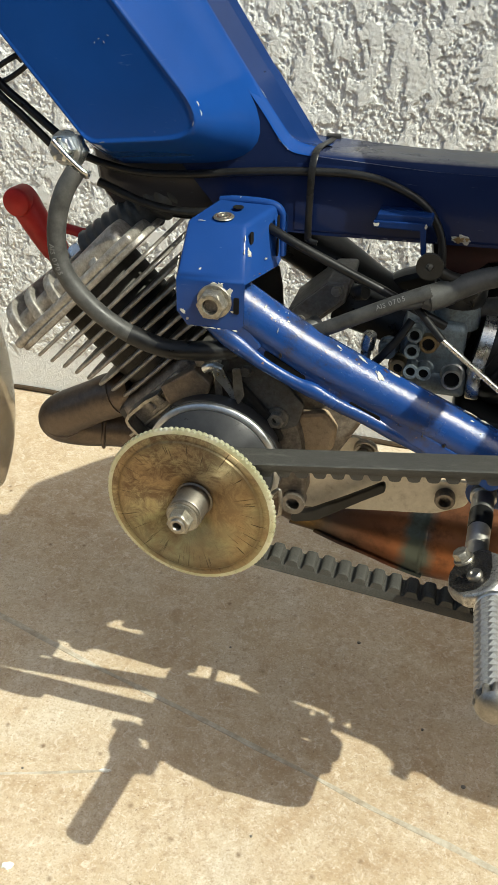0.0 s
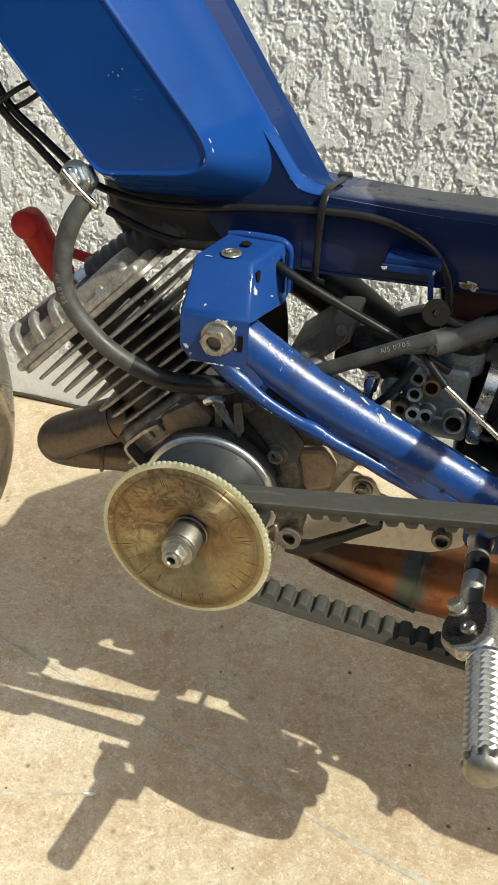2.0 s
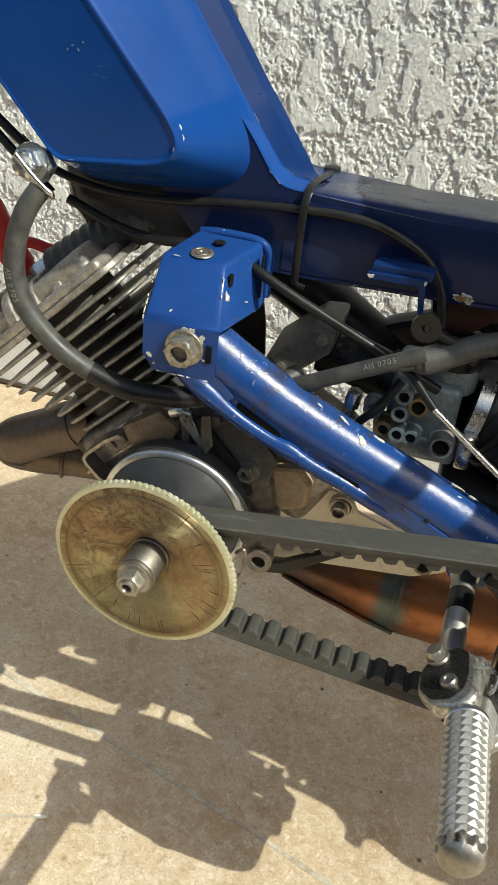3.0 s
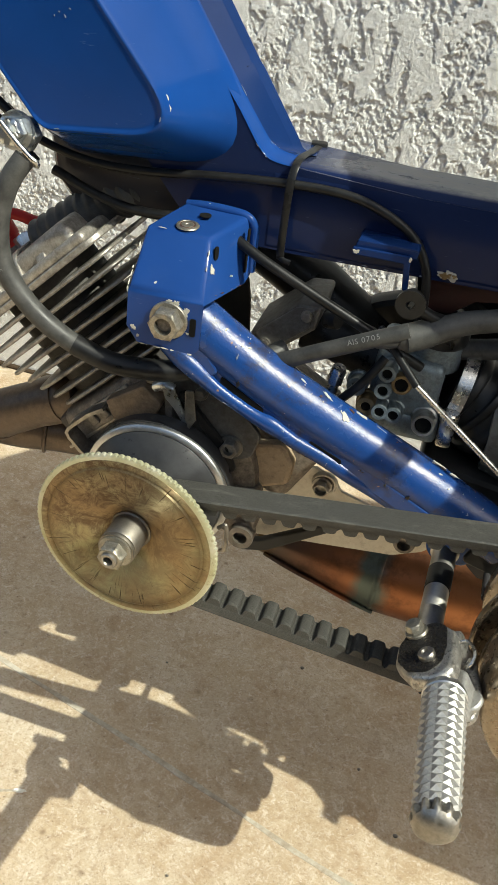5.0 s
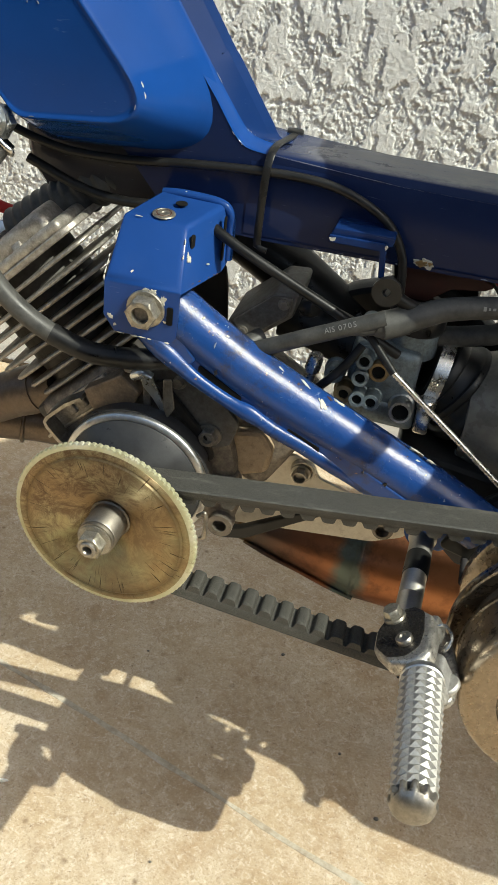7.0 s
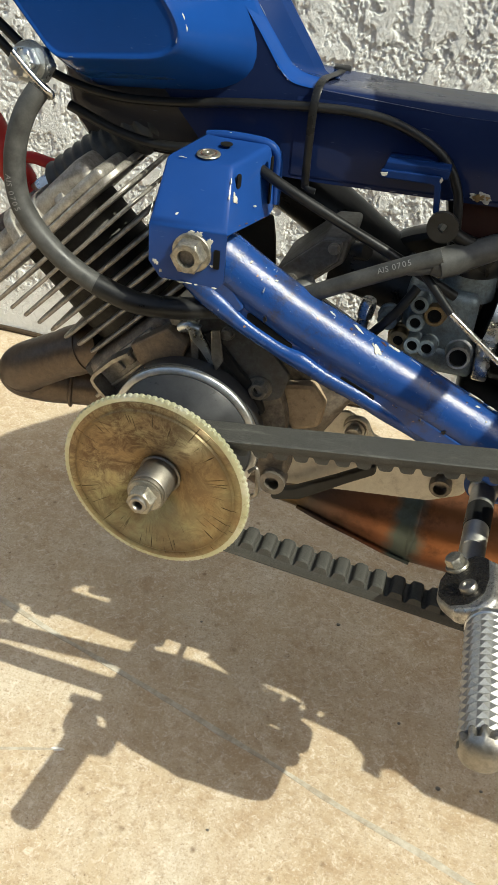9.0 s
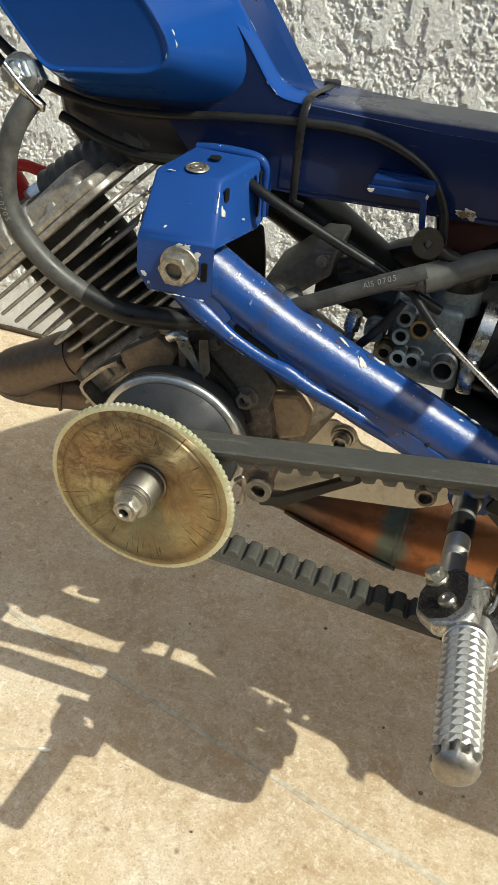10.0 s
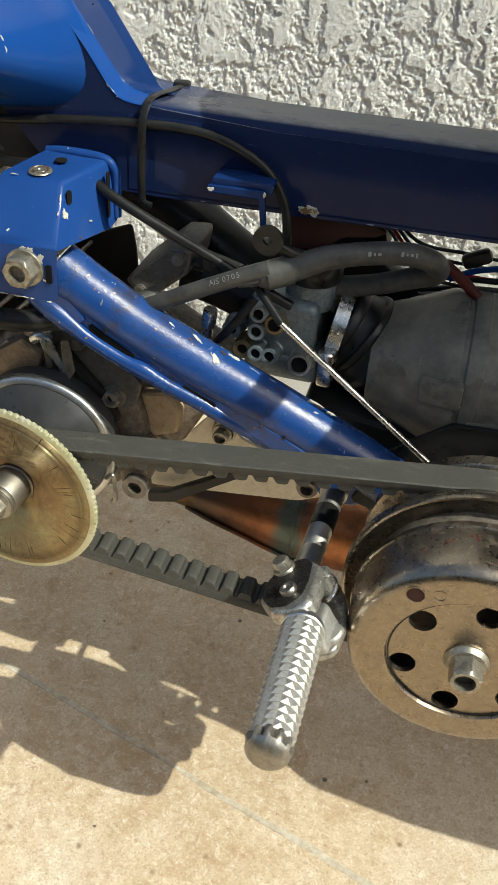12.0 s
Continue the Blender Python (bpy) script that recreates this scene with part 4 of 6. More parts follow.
for n in range(26):
    c = on_tube(wear.uniform(0.02, 0.95))
    a = radians(wear.gauss(68, 11))
    out = Vector((0, -1, 0)) * math.cos(a) + side_up * math.sin(a)
    big = wear.random() < 0.15
    flake("paint_chip", *(c + out * 0.0150), wear.uniform(0.0022, 0.0042) if big else wear.uniform(0.0005, 0.0016), wear.uniform(0.0008, 0.0022) if big else wear.uniform(0.0005, 0.0012), cradle, wear.uniform(-60, 60), 300 + n, out, CHIP if n % 4 else RUST)
# larger bare patches on the tube's top and gouges low on its side
for n, (x, deg, w, h, turn, mat) in enumerate([(0.0985, 62, 0.0042, 0.0085, 20, CHIP), (0.1010, 88, 0.0050, 0.0026, 70, RUST), (0.1065, 96, 0.0110, 0.0036, 82, CHIP), (0.0860, 84, 0.0080, 0.0022, 80, CHIP), (0.0720, 80, 0.0060, 0.0020, 85, CHIP),
                                               (0.1540, 106, 0.0130, 0.0062, 85, CHIP), (0.1560, 100, 0.0070, 0.0036, 80, BRASS), (0.1640, 104, 0.0100, 0.0050, 95, CHIP), (0.1300, 92, 0.0060, 0.0016, 84, SCUFF), (0.1200, 90, 0.0100, 0.0014, 88, SCUFF),
                                               (0.1240, -34, 0.0090, 0.0040, 75, GRIME), (0.1270, -30, 0.0034, 0.0012, 70, STEEL), (0.1220, -28, 0.0020, 0.0010, 60, STEEL), (0.1375, -32, 0.0100, 0.0036, 80, GRIME), (0.1400, -27, 0.0030, 0.0011, 75, STEEL), (0.1500, -20, 0.0080, 0.0026, 85, GRIME), (0.0480, -20, 0.0060, 0.0030, 70, GRIME), (0.0400, 30, 0.0040, 0.0014, 75, SCUFF)]):
    c = min((Vector(q) for q in (on_tube(k / 240) for k in range(240))), key=lambda q: abs(q.x - x))
    out = Vector((0, -1, 0)) * math.cos(radians(deg)) + side_up * math.sin(radians(deg))
    flake("paint_chip", *(c + out * 0.0149), w, h, cradle, turn, 400 + n, out, mat)
# Twin of the blue tube; its shade is put into a black colour.
part("cradle_tube", pipe([(-0.010, 0.1560, 0.436), (0.040, 0.1560, 0.4120), (0.085, 0.1560, 0.3830), (0.150, 0.1560, 0.342), (0.245, 0.1560, 0.290)], 0.0190, 24, 6), PLASTIC, moped, "far-side cradle tube, black for the shade it lies in")

# small L bracket, washer, zip tie and cables on the frame
# The tab's darker blue paints in the shade it stands in.
lbr = part("tab_bracket", joined(slab(rounded([(0.0895, 0.4640, 0.001), (0.0895, 0.4680, 0.001), (0.1195, 0.4690, 0.002), (0.1215, 0.4500, 0.002), (0.1185, 0.4500, 0.002), (0.1165, 0.4645, 0.001)]), 0.0575, 0.0600, 0.0006),
                                  slab(rounded([(0.0895, 0.4660, 0.001), (0.0915, 0.4715, 0.001), (0.1235, 0.4725, 0.002), (0.1225, 0.4670, 0.001)]), 0.0600, 0.0780, 0.0006)), BLUE_SHADED, moped, "small blue angled tab with chipped edge")
flake("paint_chip", 0.0915, 0.0572, 0.4660, 0.0050, 0.0030, lbr, 0, 60)
flake("paint_chip", 0.1195, 0.0572, 0.4672, 0.0020, 0.0035, lbr, 0, 61)
flake("paint_chip", 0.1400, 0.0762, 0.4560, 0.0130, 0.0078, frame_ob, 0, 62, (0, -1, -0.1))
flake("paint_chip", 0.1385, 0.0758, 0.4556, 0.0075, 0.0048, frame_ob, 25, 63, (0, -1, -0.1), BRASS)
flake("paint_chip", 0.1430, 0.0757, 0.4562, 0.0030, 0.0034, frame_ob, 70, 64, (0, -1, -0.1), BRASS)
part("washer", perforated(ring(0, 0, 0.0078, 32), [ring(0, 0, 0.0024, 16)], 0.0, 0.003), RUBBER, moped, "dull dark steel washer").matrix_local = Matrix.Translation((0.1250, 0.0480, 0.4475))
part("stud", pipe([(0.1255, 0.0515, 0.4470), (0.136, 0.054, 0.441), (0.152, 0.064, 0.434)], 0.0036, 14, 1), RUBBER, moped)
part("cover_plate", slab(rounded([(-0.024, 0.388, 0.003), (0.007, 0.400, 0.003), (0.019, 0.405, 0.003), (0.022, 0.389, 0.003), (0.024, 0.366, 0.003), (0.012, 0.350, 0.003), (-0.020, 0.362, 0.003)]), 0.135, 0.138, 0.001), BROWN_COVER, moped, "dark brown cover plate behind the bracket")
# Black block added to fill in the dark void under the beam.
part("dark_void_block", block((0.056, 0.030, 0.050), Matrix.Translation((0.1480, 0.1720, 0.4230)) @ pose(0, 0, 0, 0, -12, 0), 0.006), RUBBER, moped)

zip_tie = part("zip_tie", pipe([(0.0500, 0.0745, 0.4462), (0.0500, 0.0700, 0.4500), (0.0500, 0.0690, 0.4700), (0.0502, 0.0700, 0.4880), (0.0506, 0.0735, 0.4960), (0.0512, 0.0800, 0.4995), (0.0518, 0.0900, 0.4995), (0.0524, 0.1050, 0.4975), (0.0530, 0.1260, 0.4955)], 0.0022, 10, 6, squash=0.30), PLASTIC, moped, "black nylon zip tie round the frame")
part("tie_head", block((0.0095, 0.0070, 0.0062), Matrix.Translation((0.0525, 0.1275, 0.4945)) @ pose(0, 0, 0, 0, 0, 10), 0.0012), PLASTIC, zip_tie)
part("tie_end", pipe([(0.0500, 0.0705, 0.4490), (0.0520, 0.0695, 0.4478), (0.0560, 0.0690, 0.4472)], 0.0016, 8, 4, squash=0.4), PLASTIC, zip_tie)
part("cable", pipe([(-0.115, 0.078, 0.498), (-0.095, 0.072, 0.487), (-0.064, 0.0735, 0.4790), (-0.030, 0.0738, 0.4795), (0.010, 0.0738, 0.4845), (0.048, 0.0738, 0.4880), (0.078, 0.0735, 0.4885), (0.098, 0.0725, 0.4845),
                    (0.1170, 0.0715, 0.4750), (0.1275, 0.0705, 0.4600), (0.1310, 0.0690, 0.4420), (0.1315, 0.0690, 0.4200)], 0.0024, 14, 8), RUBBER, moped, "black cable sheath along the frame")
part("cable", pipe([(-0.085, 0.0740, 0.4700), (-0.056, 0.0735, 0.4600), (-0.030, 0.0735, 0.4565), (0.000, 0.0740, 0.4590), (0.018, 0.0700, 0.4585), (0.030, 0.0620, 0.4553), (0.046, 0.0585, 0.4490), (0.074, 0.0580, 0.4370), (0.100, 0.0580, 0.4260), (0.122, 0.0600, 0.4150), (0.138, 0.0640, 0.4060)], 0.0028, 14, 8), RUBBER, moped, "black cable sheath into the engine")
part("cable", pipe([(-0.200, 0.060, 0.606), (-0.163, 0.060, 0.556), (-0.145, 0.060, 0.527), (-0.124, 0.060, 0.5085), (-0.106, 0.060, 0.4925), (-0.088, 0.060, 0.477)], 0.0025, 12, 8), RUBBER, moped)
part("cable", pipe([(-0.197, 0.064, 0.606), (-0.160, 0.064, 0.558), (-0.141, 0.063, 0.5290), (-0.122, 0.062, 0.5140), (-0.103, 0.060, 0.5005), (-0.085, 0.056, 0.490)], 0.0025, 12, 8), RUBBER, moped)
cable_tie = part("cable_tie", pipe([(-0.148, 0.056, 0.5255), (-0.140, 0.055, 0.5330), (-0.130, 0.058, 0.5400), (-0.122, 0.066, 0.5440), (-0.122, 0.070, 0.5380), (-0.134, 0.066, 0.5290), (-0.147, 0.062, 0.5240)], 0.0016, 8, 5), PLASTIC, moped, "black nylon cable tie")
part("tie_head", block((0.006, 0.005, 0.005), Matrix.Translation((-0.124, 0.064, 0.5420)) @ pose(0, 0, 0, 0, 40, 0), 0.0008), PLASTIC, cable_tie)

# adjuster clamp at the tank's lower corner
clamp = part("cable_clamp", joined(
    lathe([(0, 0), (0.0098, 0), (0.0102, 0.0012), (0.0098, 0.003), (0.0068, 0.0032), (0, 0.0032)], along((-0.0850, 0.0400, 0.4955), (-0.0880, 0.0, 0.5000)), 32),
    hex_bm(0.0165, 0.009, along((-0.0835, 0.0460, 0.4935), (-0.0865, 0.0, 0.4985)))), ZINC, moped, "zinc-plated cable clamp with nut")
clamp.location = (-0.0027, 0, 0.0030)
part("nut", hex_bm(0.0130, 0.0065, along((-0.0853, 0.0365, 0.4960), (-0.0885, 0.0, 0.5010))), ZINC, clamp)
part("stud", pipe([(-0.0853, 0.036, 0.4960), (-0.0862, 0.0290, 0.4975)], 0.0032, 14, 2), ZINC, clamp)
part("pinch_screw", pipe([(-0.0880, 0.0280, 0.5020), (-0.0800, 0.0270, 0.4945), (-0.0720, 0.0270, 0.4875), (-0.0690, 0.0280, 0.4850), (-0.0705, 0.0300, 0.4830), (-0.0770, 0.0310, 0.4880)], 0.0015, 12, 3), STEEL, clamp)

# hoses
HOSE_A = [(-0.0790, 0.030, 0.4890), (-0.0850, 0.025, 0.4780), (-0.0898, 0.022, 0.4620), (-0.0905, 0.020, 0.4440), (-0.0860, 0.019, 0.4290), (-0.0740, 0.019, 0.4135), (-0.0590, 0.020, 0.4010), (-0.0400, 0.022, 0.3910), (-0.0200, 0.024, 0.3865), (0.0060, 0.028, 0.3880), (0.04, 0.05, 0.388), (0.06, 0.07, 0.395)]
hose_a = part("hose", pipe(HOSE_A, 0.0057, 18, 8), HOSE, moped, "black rubber breather hose with faded print")
part("sleeve", pipe([(-0.0480, 0.0212, 0.3945), (-0.0340, 0.0226, 0.3890), (-0.0200, 0.024, 0.3865), (0.0060, 0.028, 0.3880), (0.04, 0.05, 0.388)], 0.0061, 18, 8), RUBBER, moped, "matt black sleeve on the hose")
HOSE_B = [(0.030, 0.052, 0.381), (0.0630, 0.046, 0.4000), (0.0893, 0.044, 0.4150), (0.1145, 0.044, 0.4282), (0.1280, 0.046, 0.4340)]
hose_b = part("hose", pipe(HOSE_B, 0.0046, 18, 8), HOSE, moped, "black fuel hose with white print")
thick = part("hose", pipe([(0.1120, 0.0450, 0.4262, 0.0049), (0.1180, 0.0455, 0.4275, 0.0050), (0.1255, 0.0480, 0.4288, 0.0052), (0.1264, 0.0482, 0.4290, 0.0066), (0.1275, 0.0485, 0.4292, 0.0070), (0.1360, 0.0520, 0.4318, 0.0070), (0.1475, 0.0570, 0.4365, 0.0067), (0.1570, 0.0610, 0.4395, 0.0063), (0.1760, 0.0680, 0.4420, 0.0061), (0.1960, 0.0740, 0.4425, 0.0061), (0.2090, 0.0830, 0.4360, 0.0061), (0.2105, 0.0900, 0.4275, 0.0061), (0.1990, 0.0950, 0.4205, 0.0061), (0.1780, 0.0950, 0.4125, 0.0061), (0.1520, 0.0950, 0.4060, 0.0061), (0.13, 0.094, 0.402, 0.0061)], 0.009, 20, 8), HOSE, moped, "thick black rubber intake hose bent in a loop")


part("collar", pipe([(0.1258, 0.0478, 0.4287), (0.1262, 0.0480, 0.4288), (0.1330, 0.0508, 0.4308), (0.1380, 0.0530, 0.4328)], 0.0077, 22, 1, straight=True), HOSE, thick)


def print_along(words, size, points, start, radius, out, parent):
    """Ink lettering that follows a hose: each letter set on its own stretch of the middle line."""
    line = [Vector(p[:3]) for p in smooth_path(points, 120)]
    dist = list(itertools.accumulate([0.0] + [(b - a).length for a, b in zip(line, line[1:])]))
    at, bm = start, None
    for letter in words:
        k = min(next((i for i, d in enumerate(dist) if d >= at), len(line) - 2), len(line) - 2)
        x, n = (line[k + 1] - line[k]).normalized(), Vector(out)
        n = (n - x * n.dot(x)).normalized()
        y = n.cross(x)
        if letter != " ":
            m = Matrix.Translation(line[k] + n * radius - y * size * 0.34) @ Matrix((x, y, n)).transposed().to_4x4()
            piece = text_mesh(letter, size, m)
            bm = piece if bm is None else joined(bm, piece)
        at += size * (0.30 if letter in "I " else 0.62)
    return part("print", bm, WHITE_INK, parent, "", 80)


print_along("AIS 0705", 0.0042, HOSE_B, 0.0800, 0.0048, (0, -0.8, 0.6), hose_b)


def bars_on(count, size, centre, radius, ahead, out, parent):
    """Worn-off lettering on a hose: a row of short ink bars."""
    x, n = Vector(ahead).normalized(), Vector(out)
    n = (n - x * n.dot(x)).normalized()
    y = n.cross(x)
    bm = bmesh.new()
    for k in range(count):
        c = Vector(centre) + n * radius + x * size * 0.75 * (k - count * 0.5)
        w, h = x * size * (0.16 if k % 2 else 0.24), y * size * (0.20 if k % 3 else 0.34)
        bm.faces.new([bm.verts.new(c - w - h), bm.verts.new(c + w - h), bm.verts.new(c + w + h), bm.verts.new(c - w + h)])
    return part("print", bm, WHITE_INK, parent, "", 80)


bars_on(3, 0.0034, (0.1780, 0.0682, 0.4420), 0.0063, (0.0200, 0.006, 0.0004), (0, -0.9, 0.35), thick)
bars_on(4, 0.0034, (0.1945, 0.0735, 0.4425), 0.0063, (0.0150, 0.006, -0.0015), (0, -0.9, 0.35), thick)
print_along("AIS 0705", 0.0044, HOSE_A, 0.0440, 0.0060, (-0.1, -0.85, 0.5), hose_a)

# drive pulley
def to_crank(y):
    return toward(CRANK[0], CRANK[1], y)


pulley = new("drive_pulley")
pulley.parent = moped
pulley.matrix_local = Matrix.Translation((CRANK[0] - 0.0022, -0.0180, CRANK[1] - 0.0018)) @ pose(0, 0, 0, 0, 0, -3)
side_on = Euler((radians(90), 0, 0)).to_matrix().to_4x4()
part("disc", lathe([(0.0100, -0.0112), (0.0128, -0.0108), (0.0146, -0.0094), (0.0166, -0.0076), (0.0192, -0.0056), (0.0224, -0.0038), (0.0270, -0.0022), (0.0340, -0.0009), (0.0470, 0.0), (0.0482, -0.0009), (0.0494, -0.0004), (0.0524, -0.0009), (0.0524, -0.0040), (0.0340, -0.0024), (0.0235, -0.0052), (0.0100, -0.0130)], side_on, 96), DISC, pulley, "yellow-passivated steel pulley face with brown scorch marks")
teeth = 96
part("toothed_rim", lathe([(0.0524, -0.0012), (0.0545, -0.0013), (0.0557, -0.0018), (0.0559, -0.0042), (0.0524, -0.0046)], side_on, teeth * 5,
                          lambda k, r: 1.0 if r < 0.055 or k % 5 < 3 or r < 0.0556 else 0.988), DISC_RIM, pulley, "pale greenish zinc rim with fine notches", 25)
hub_on = side_on @ Matrix.Translation((0, 0, -0.0105))
part("collar", lathe([(0.0126, -0.002), (0.0124, 0.0006), (0.0114, 0.0012), (0.0112, 0.0018), (0.0112, 0.0166), (0.0108, 0.0172), (0.0101, 0.0174), (0.0101, 0.0186), (0.0110, 0.0191), (0.0108, 0.0202), (0.0060, 0.0204)], hub_on, 48), HUBSTEEL, pulley, "grey steel collar")
nut_ob = part("nut", joined(lathe([(0.0, 0.0202), (0.0098, 0.0202), (0.0099, 0.0211), (0.0088, 0.0218), (0.0, 0.0218)], hub_on, 40), hex_bm(0.0138, 0.0076, hub_on @ Matrix.Translation((0, 0, 0.0212)) @ pose(0, 0, 0, 0, 0, 12), 0.0042)), OLDZINC, pulley, "zinc-plated flange nut")
part("shaft_end", lathe([(0.0050, 0.019), (0.0050, 0.0298), (0.0044, 0.0304), (0.0030, 0.0304), (0.0026, 0.0298), (0.0022, 0.0250), (0, 0.0245)], hub_on, 28), STEEL_DULL, nut_ob)

SR, SC = 0.0462, (0.0012, 0.3016)
sheave = part("inner_sheave", lathe([(0.010, 0.0180), (0.020, 0.0170), (SR - 0.0044, -0.0038), (SR - 0.0040, -0.0044)], toward(*SC, 0.0250), 96), SHEAVE, moped, "dark grey inner pulley half")
part("polished_rim", lathe([(SR - 0.0042, -0.0042), (SR - 0.0036, -0.0038), (SR - 0.0008, -0.0046), (SR, -0.0056), (SR, -0.0076), (SR - 0.003, -0.0080)], toward(*SC, 0.0250), 96), ALU, sheave, "polished aluminium rim")
part("backing_ring", lathe([(SR - 0.002, -0.0078), (SR + 0.0002, -0.0080), (SR + 0.0002, -0.0180), (SR - 0.004, -0.0185)], toward(*SC, 0.0250), 96), SHEAVE, sheave)


# belt
R1, R2, BELT_T, BELT_Y = 0.0280, 0.0600, 0.0060, -0.0140


def belt_loop(r1, r2):
    """Points of the belt's line round both pulleys, with outward normals, from the top front tangent on."""
    c1, c2 = Vector((CRANK[0], CRANK[1] - 0.0035)), Vector((REAR[0], REAR[1] - 0.007))
    d = c2 - c1
    base_a, lean = math.atan2(d.y, d.x), math.acos((r1 - r2) / d.length)
    pts = []
    for k in range(41):
        a = base_a + lean + (2 * math.pi - 2 * lean) * k / 40
        pts.append((c1 + r1 * Vector((math.cos(a), math.sin(a))), Vector((math.cos(a), math.sin(a)))))
    for k in range(41):
        a = base_a - lean + 2 * lean * k / 40
        pts.append((c2 + r2 * Vector((math.cos(a), math.sin(a))), Vector((math.cos(a), math.sin(a)))))
    return pts


loop = belt_loop(R1, R2)
bm = bmesh.new()
rows = []
for p, n in loop:
    q, e = p + n * BELT_T, p + n * (BELT_T * 0.5)
    rows.append([bm.verts.new(v) for v in ((p.x, BELT_Y + 0.0014, p.y), (e.x, BELT_Y + 0.0002, e.y), (q.x - n.x * 0.0006, BELT_Y, q.y - n.y * 0.0006), (q.x, BELT_Y + 0.0008, q.y), (q.x, BELT_Y + 0.0177, q.y), (q.x - n.x * 0.0006, BELT_Y + 0.0185, q.y - n.y * 0.0006), (p.x, BELT_Y + 0.0171, p.y))])
for a, b in zip(rows, rows[1:] + rows[:1]):
    for k in range(7):
        bm.faces.new((a[k], a[(k + 1) % 7], b[(k + 1) % 7], b[k]))
belt = part("drive_belt", bm, BELT, moped, "worn black toothed drive belt", 30)
tooth_bm = bmesh.new()
prof = [(-0.0050, 0.0004), (-0.0043, -0.0004), (-0.0037, -0.0020), (-0.0032, -0.0034), (-0.0022, -0.0041), (-0.0008, -0.0043), (0.0008, -0.0043), (0.0022, -0.0041), (0.0032, -0.0034), (0.0037, -0.0020), (0.0043, -0.0004), (0.0050, 0.0004)]
near_side = [tooth_bm.verts.new((x, 0.0015 - z * 0.12, z)) for x, z in prof]
far_edge = [tooth_bm.verts.new((x, 0.0170 + z * 0.12, z)) for x, z in prof]
for k in range(len(prof) - 1):
    tooth_bm.faces.new((near_side[k], near_side[k + 1], far_edge[k + 1], far_edge[k]))
tooth_bm.faces.new(near_side)
tooth_bm.faces.new(far_edge)
first = part("tooth", tooth_bm, BELT, belt, "", 35)
lengths = np.cumsum([0] + [(b[0] - a[0]).length for a, b in zip(loop, loop[1:] + loop[:1])])
count = round(lengths[-1] / 0.0110)
for n in range(count):
    s = (n + 0.5) * lengths[-1] / count
    i = min(int(np.searchsorted(lengths, s)) - 1, len(loop) - 1)
    f = (s - lengths[i]) / (lengths[i + 1] - lengths[i])
    (p, a), (q, b) = loop[i], loop[(i + 1) % len(loop)]
    c, nrm = p.lerp(q, f), a.lerp(b, f).normalized()
    ob = first if n == 0 else new("tooth", first.data)
    ob.parent = belt
    z = Vector((nrm.x, 0, nrm.y))
    x = Vector((0, 1, 0)).cross(z)
    ob.matrix_local = Matrix.Translation((c.x, BELT_Y, c.y)) @ Matrix((x, Vector((0, 1, 0)), z)).transposed().to_4x4()

# driven pulley and clutch bell
def to_rear(y):
    return toward(REAR[0], REAR[1], y)


# Black colour paints the shadow in the hollow behind the drum.
part("hub_disc", lathe([(0.0, 0.004), (0.0480, 0.0035)], to_rear(-0.0190), 64), GRIME, moped, "pulley hub disc, black for the shade behind the drum")
part("driven_pulley", lathe([(0.0400, 0.0030), (0.0560, 0.0040), (0.0625, 0.0070), (0.0640, 0.0096), (0.0652, 0.0108), (0.0664, 0.0106), (0.0668, 0.0092), (0.0668, 0.0050), (0.0660, 0.0035), (0.0590, -0.0043), (0.030, -0.0046)], to_rear(-0.0190), 96), DRUMSTEEL, moped, "brownish steel driven pulley half")
part("pulley_half", lathe([(0.030, 0.002), (0.0590, -0.0015), (0.0612, -0.003), (0.0612, -0.010), (0.0590, -0.011), (0.02, -0.011)], to_rear(0.0020), 96), DRUMSTEEL, moped, "brownish steel inner pulley half")
bell = new("clutch_bell")
bell.parent = moped
bell.matrix_local = Matrix.Translation((REAR[0] - 0.0008, 0, REAR[1] - 0.0018))
bell_at = lambda y: toward(0, 0, y)  # noqa: E731
drum = part("drum", lathe([(0.0378, 0.0620), (0.0379, 0.0684), (0.0384, 0.0690), (0.0470, 0.0693), (0.0508, 0.0691), (0.0532, 0.0686), (0.0552, 0.0672), (0.0565, 0.0652), (0.0573, 0.0625), (0.0582, 0.0560), (0.0588, 0.0400), (0.0596, 0.0395), (0.0596, 0.0365), (0.0555, 0.0365), (0.0560, 0.056), (0.0378, 0.0600)], bell_at(0.0), 96), RUSTY, bell, "bare steel clutch drum with rust marks")
holes = [ring(0.0308 * math.cos(radians(a)), 0.0308 * math.sin(radians(a)), 0.0065, 24) for a in (22, 82, 142, 202, 262, 322)]
face = part("face_plate", perforated(ring(0, 0, 0.0378, 96), holes, -0.0668, -0.0638), RUSTY, bell, "steel face plate with six round holes", 30)
part("inner_drum", lathe([(0, 0.046), (0.0530, 0.046), (0.0540, 0.044), (0.0540, 0.018)], bell_at(0), 48), CASE, bell)
for x, z, r, mat in ((-0.0305, 0.0365, 0.0042, RUST_SHADE_RED), (-0.0200, 0.0392, 0.0028, RUSTY)):
    part("dimple", lathe([(r * 1.12, -0.0010), (r * 1.10, 0.0002), (r, 0.0003), (r * 0.96, -0.0004), (0, -0.0004)], bell_at(-0.0693) @ Matrix.Translation((x, z, 0)), 24), RUSTY, bell)
    part("rust_spot", lathe([(r * 0.97, -0.0012), (r * 0.97, 0.0), (0, 0.0002)], bell_at(-0.0693) @ Matrix.Translation((x, z, 0)), 24), mat, bell)
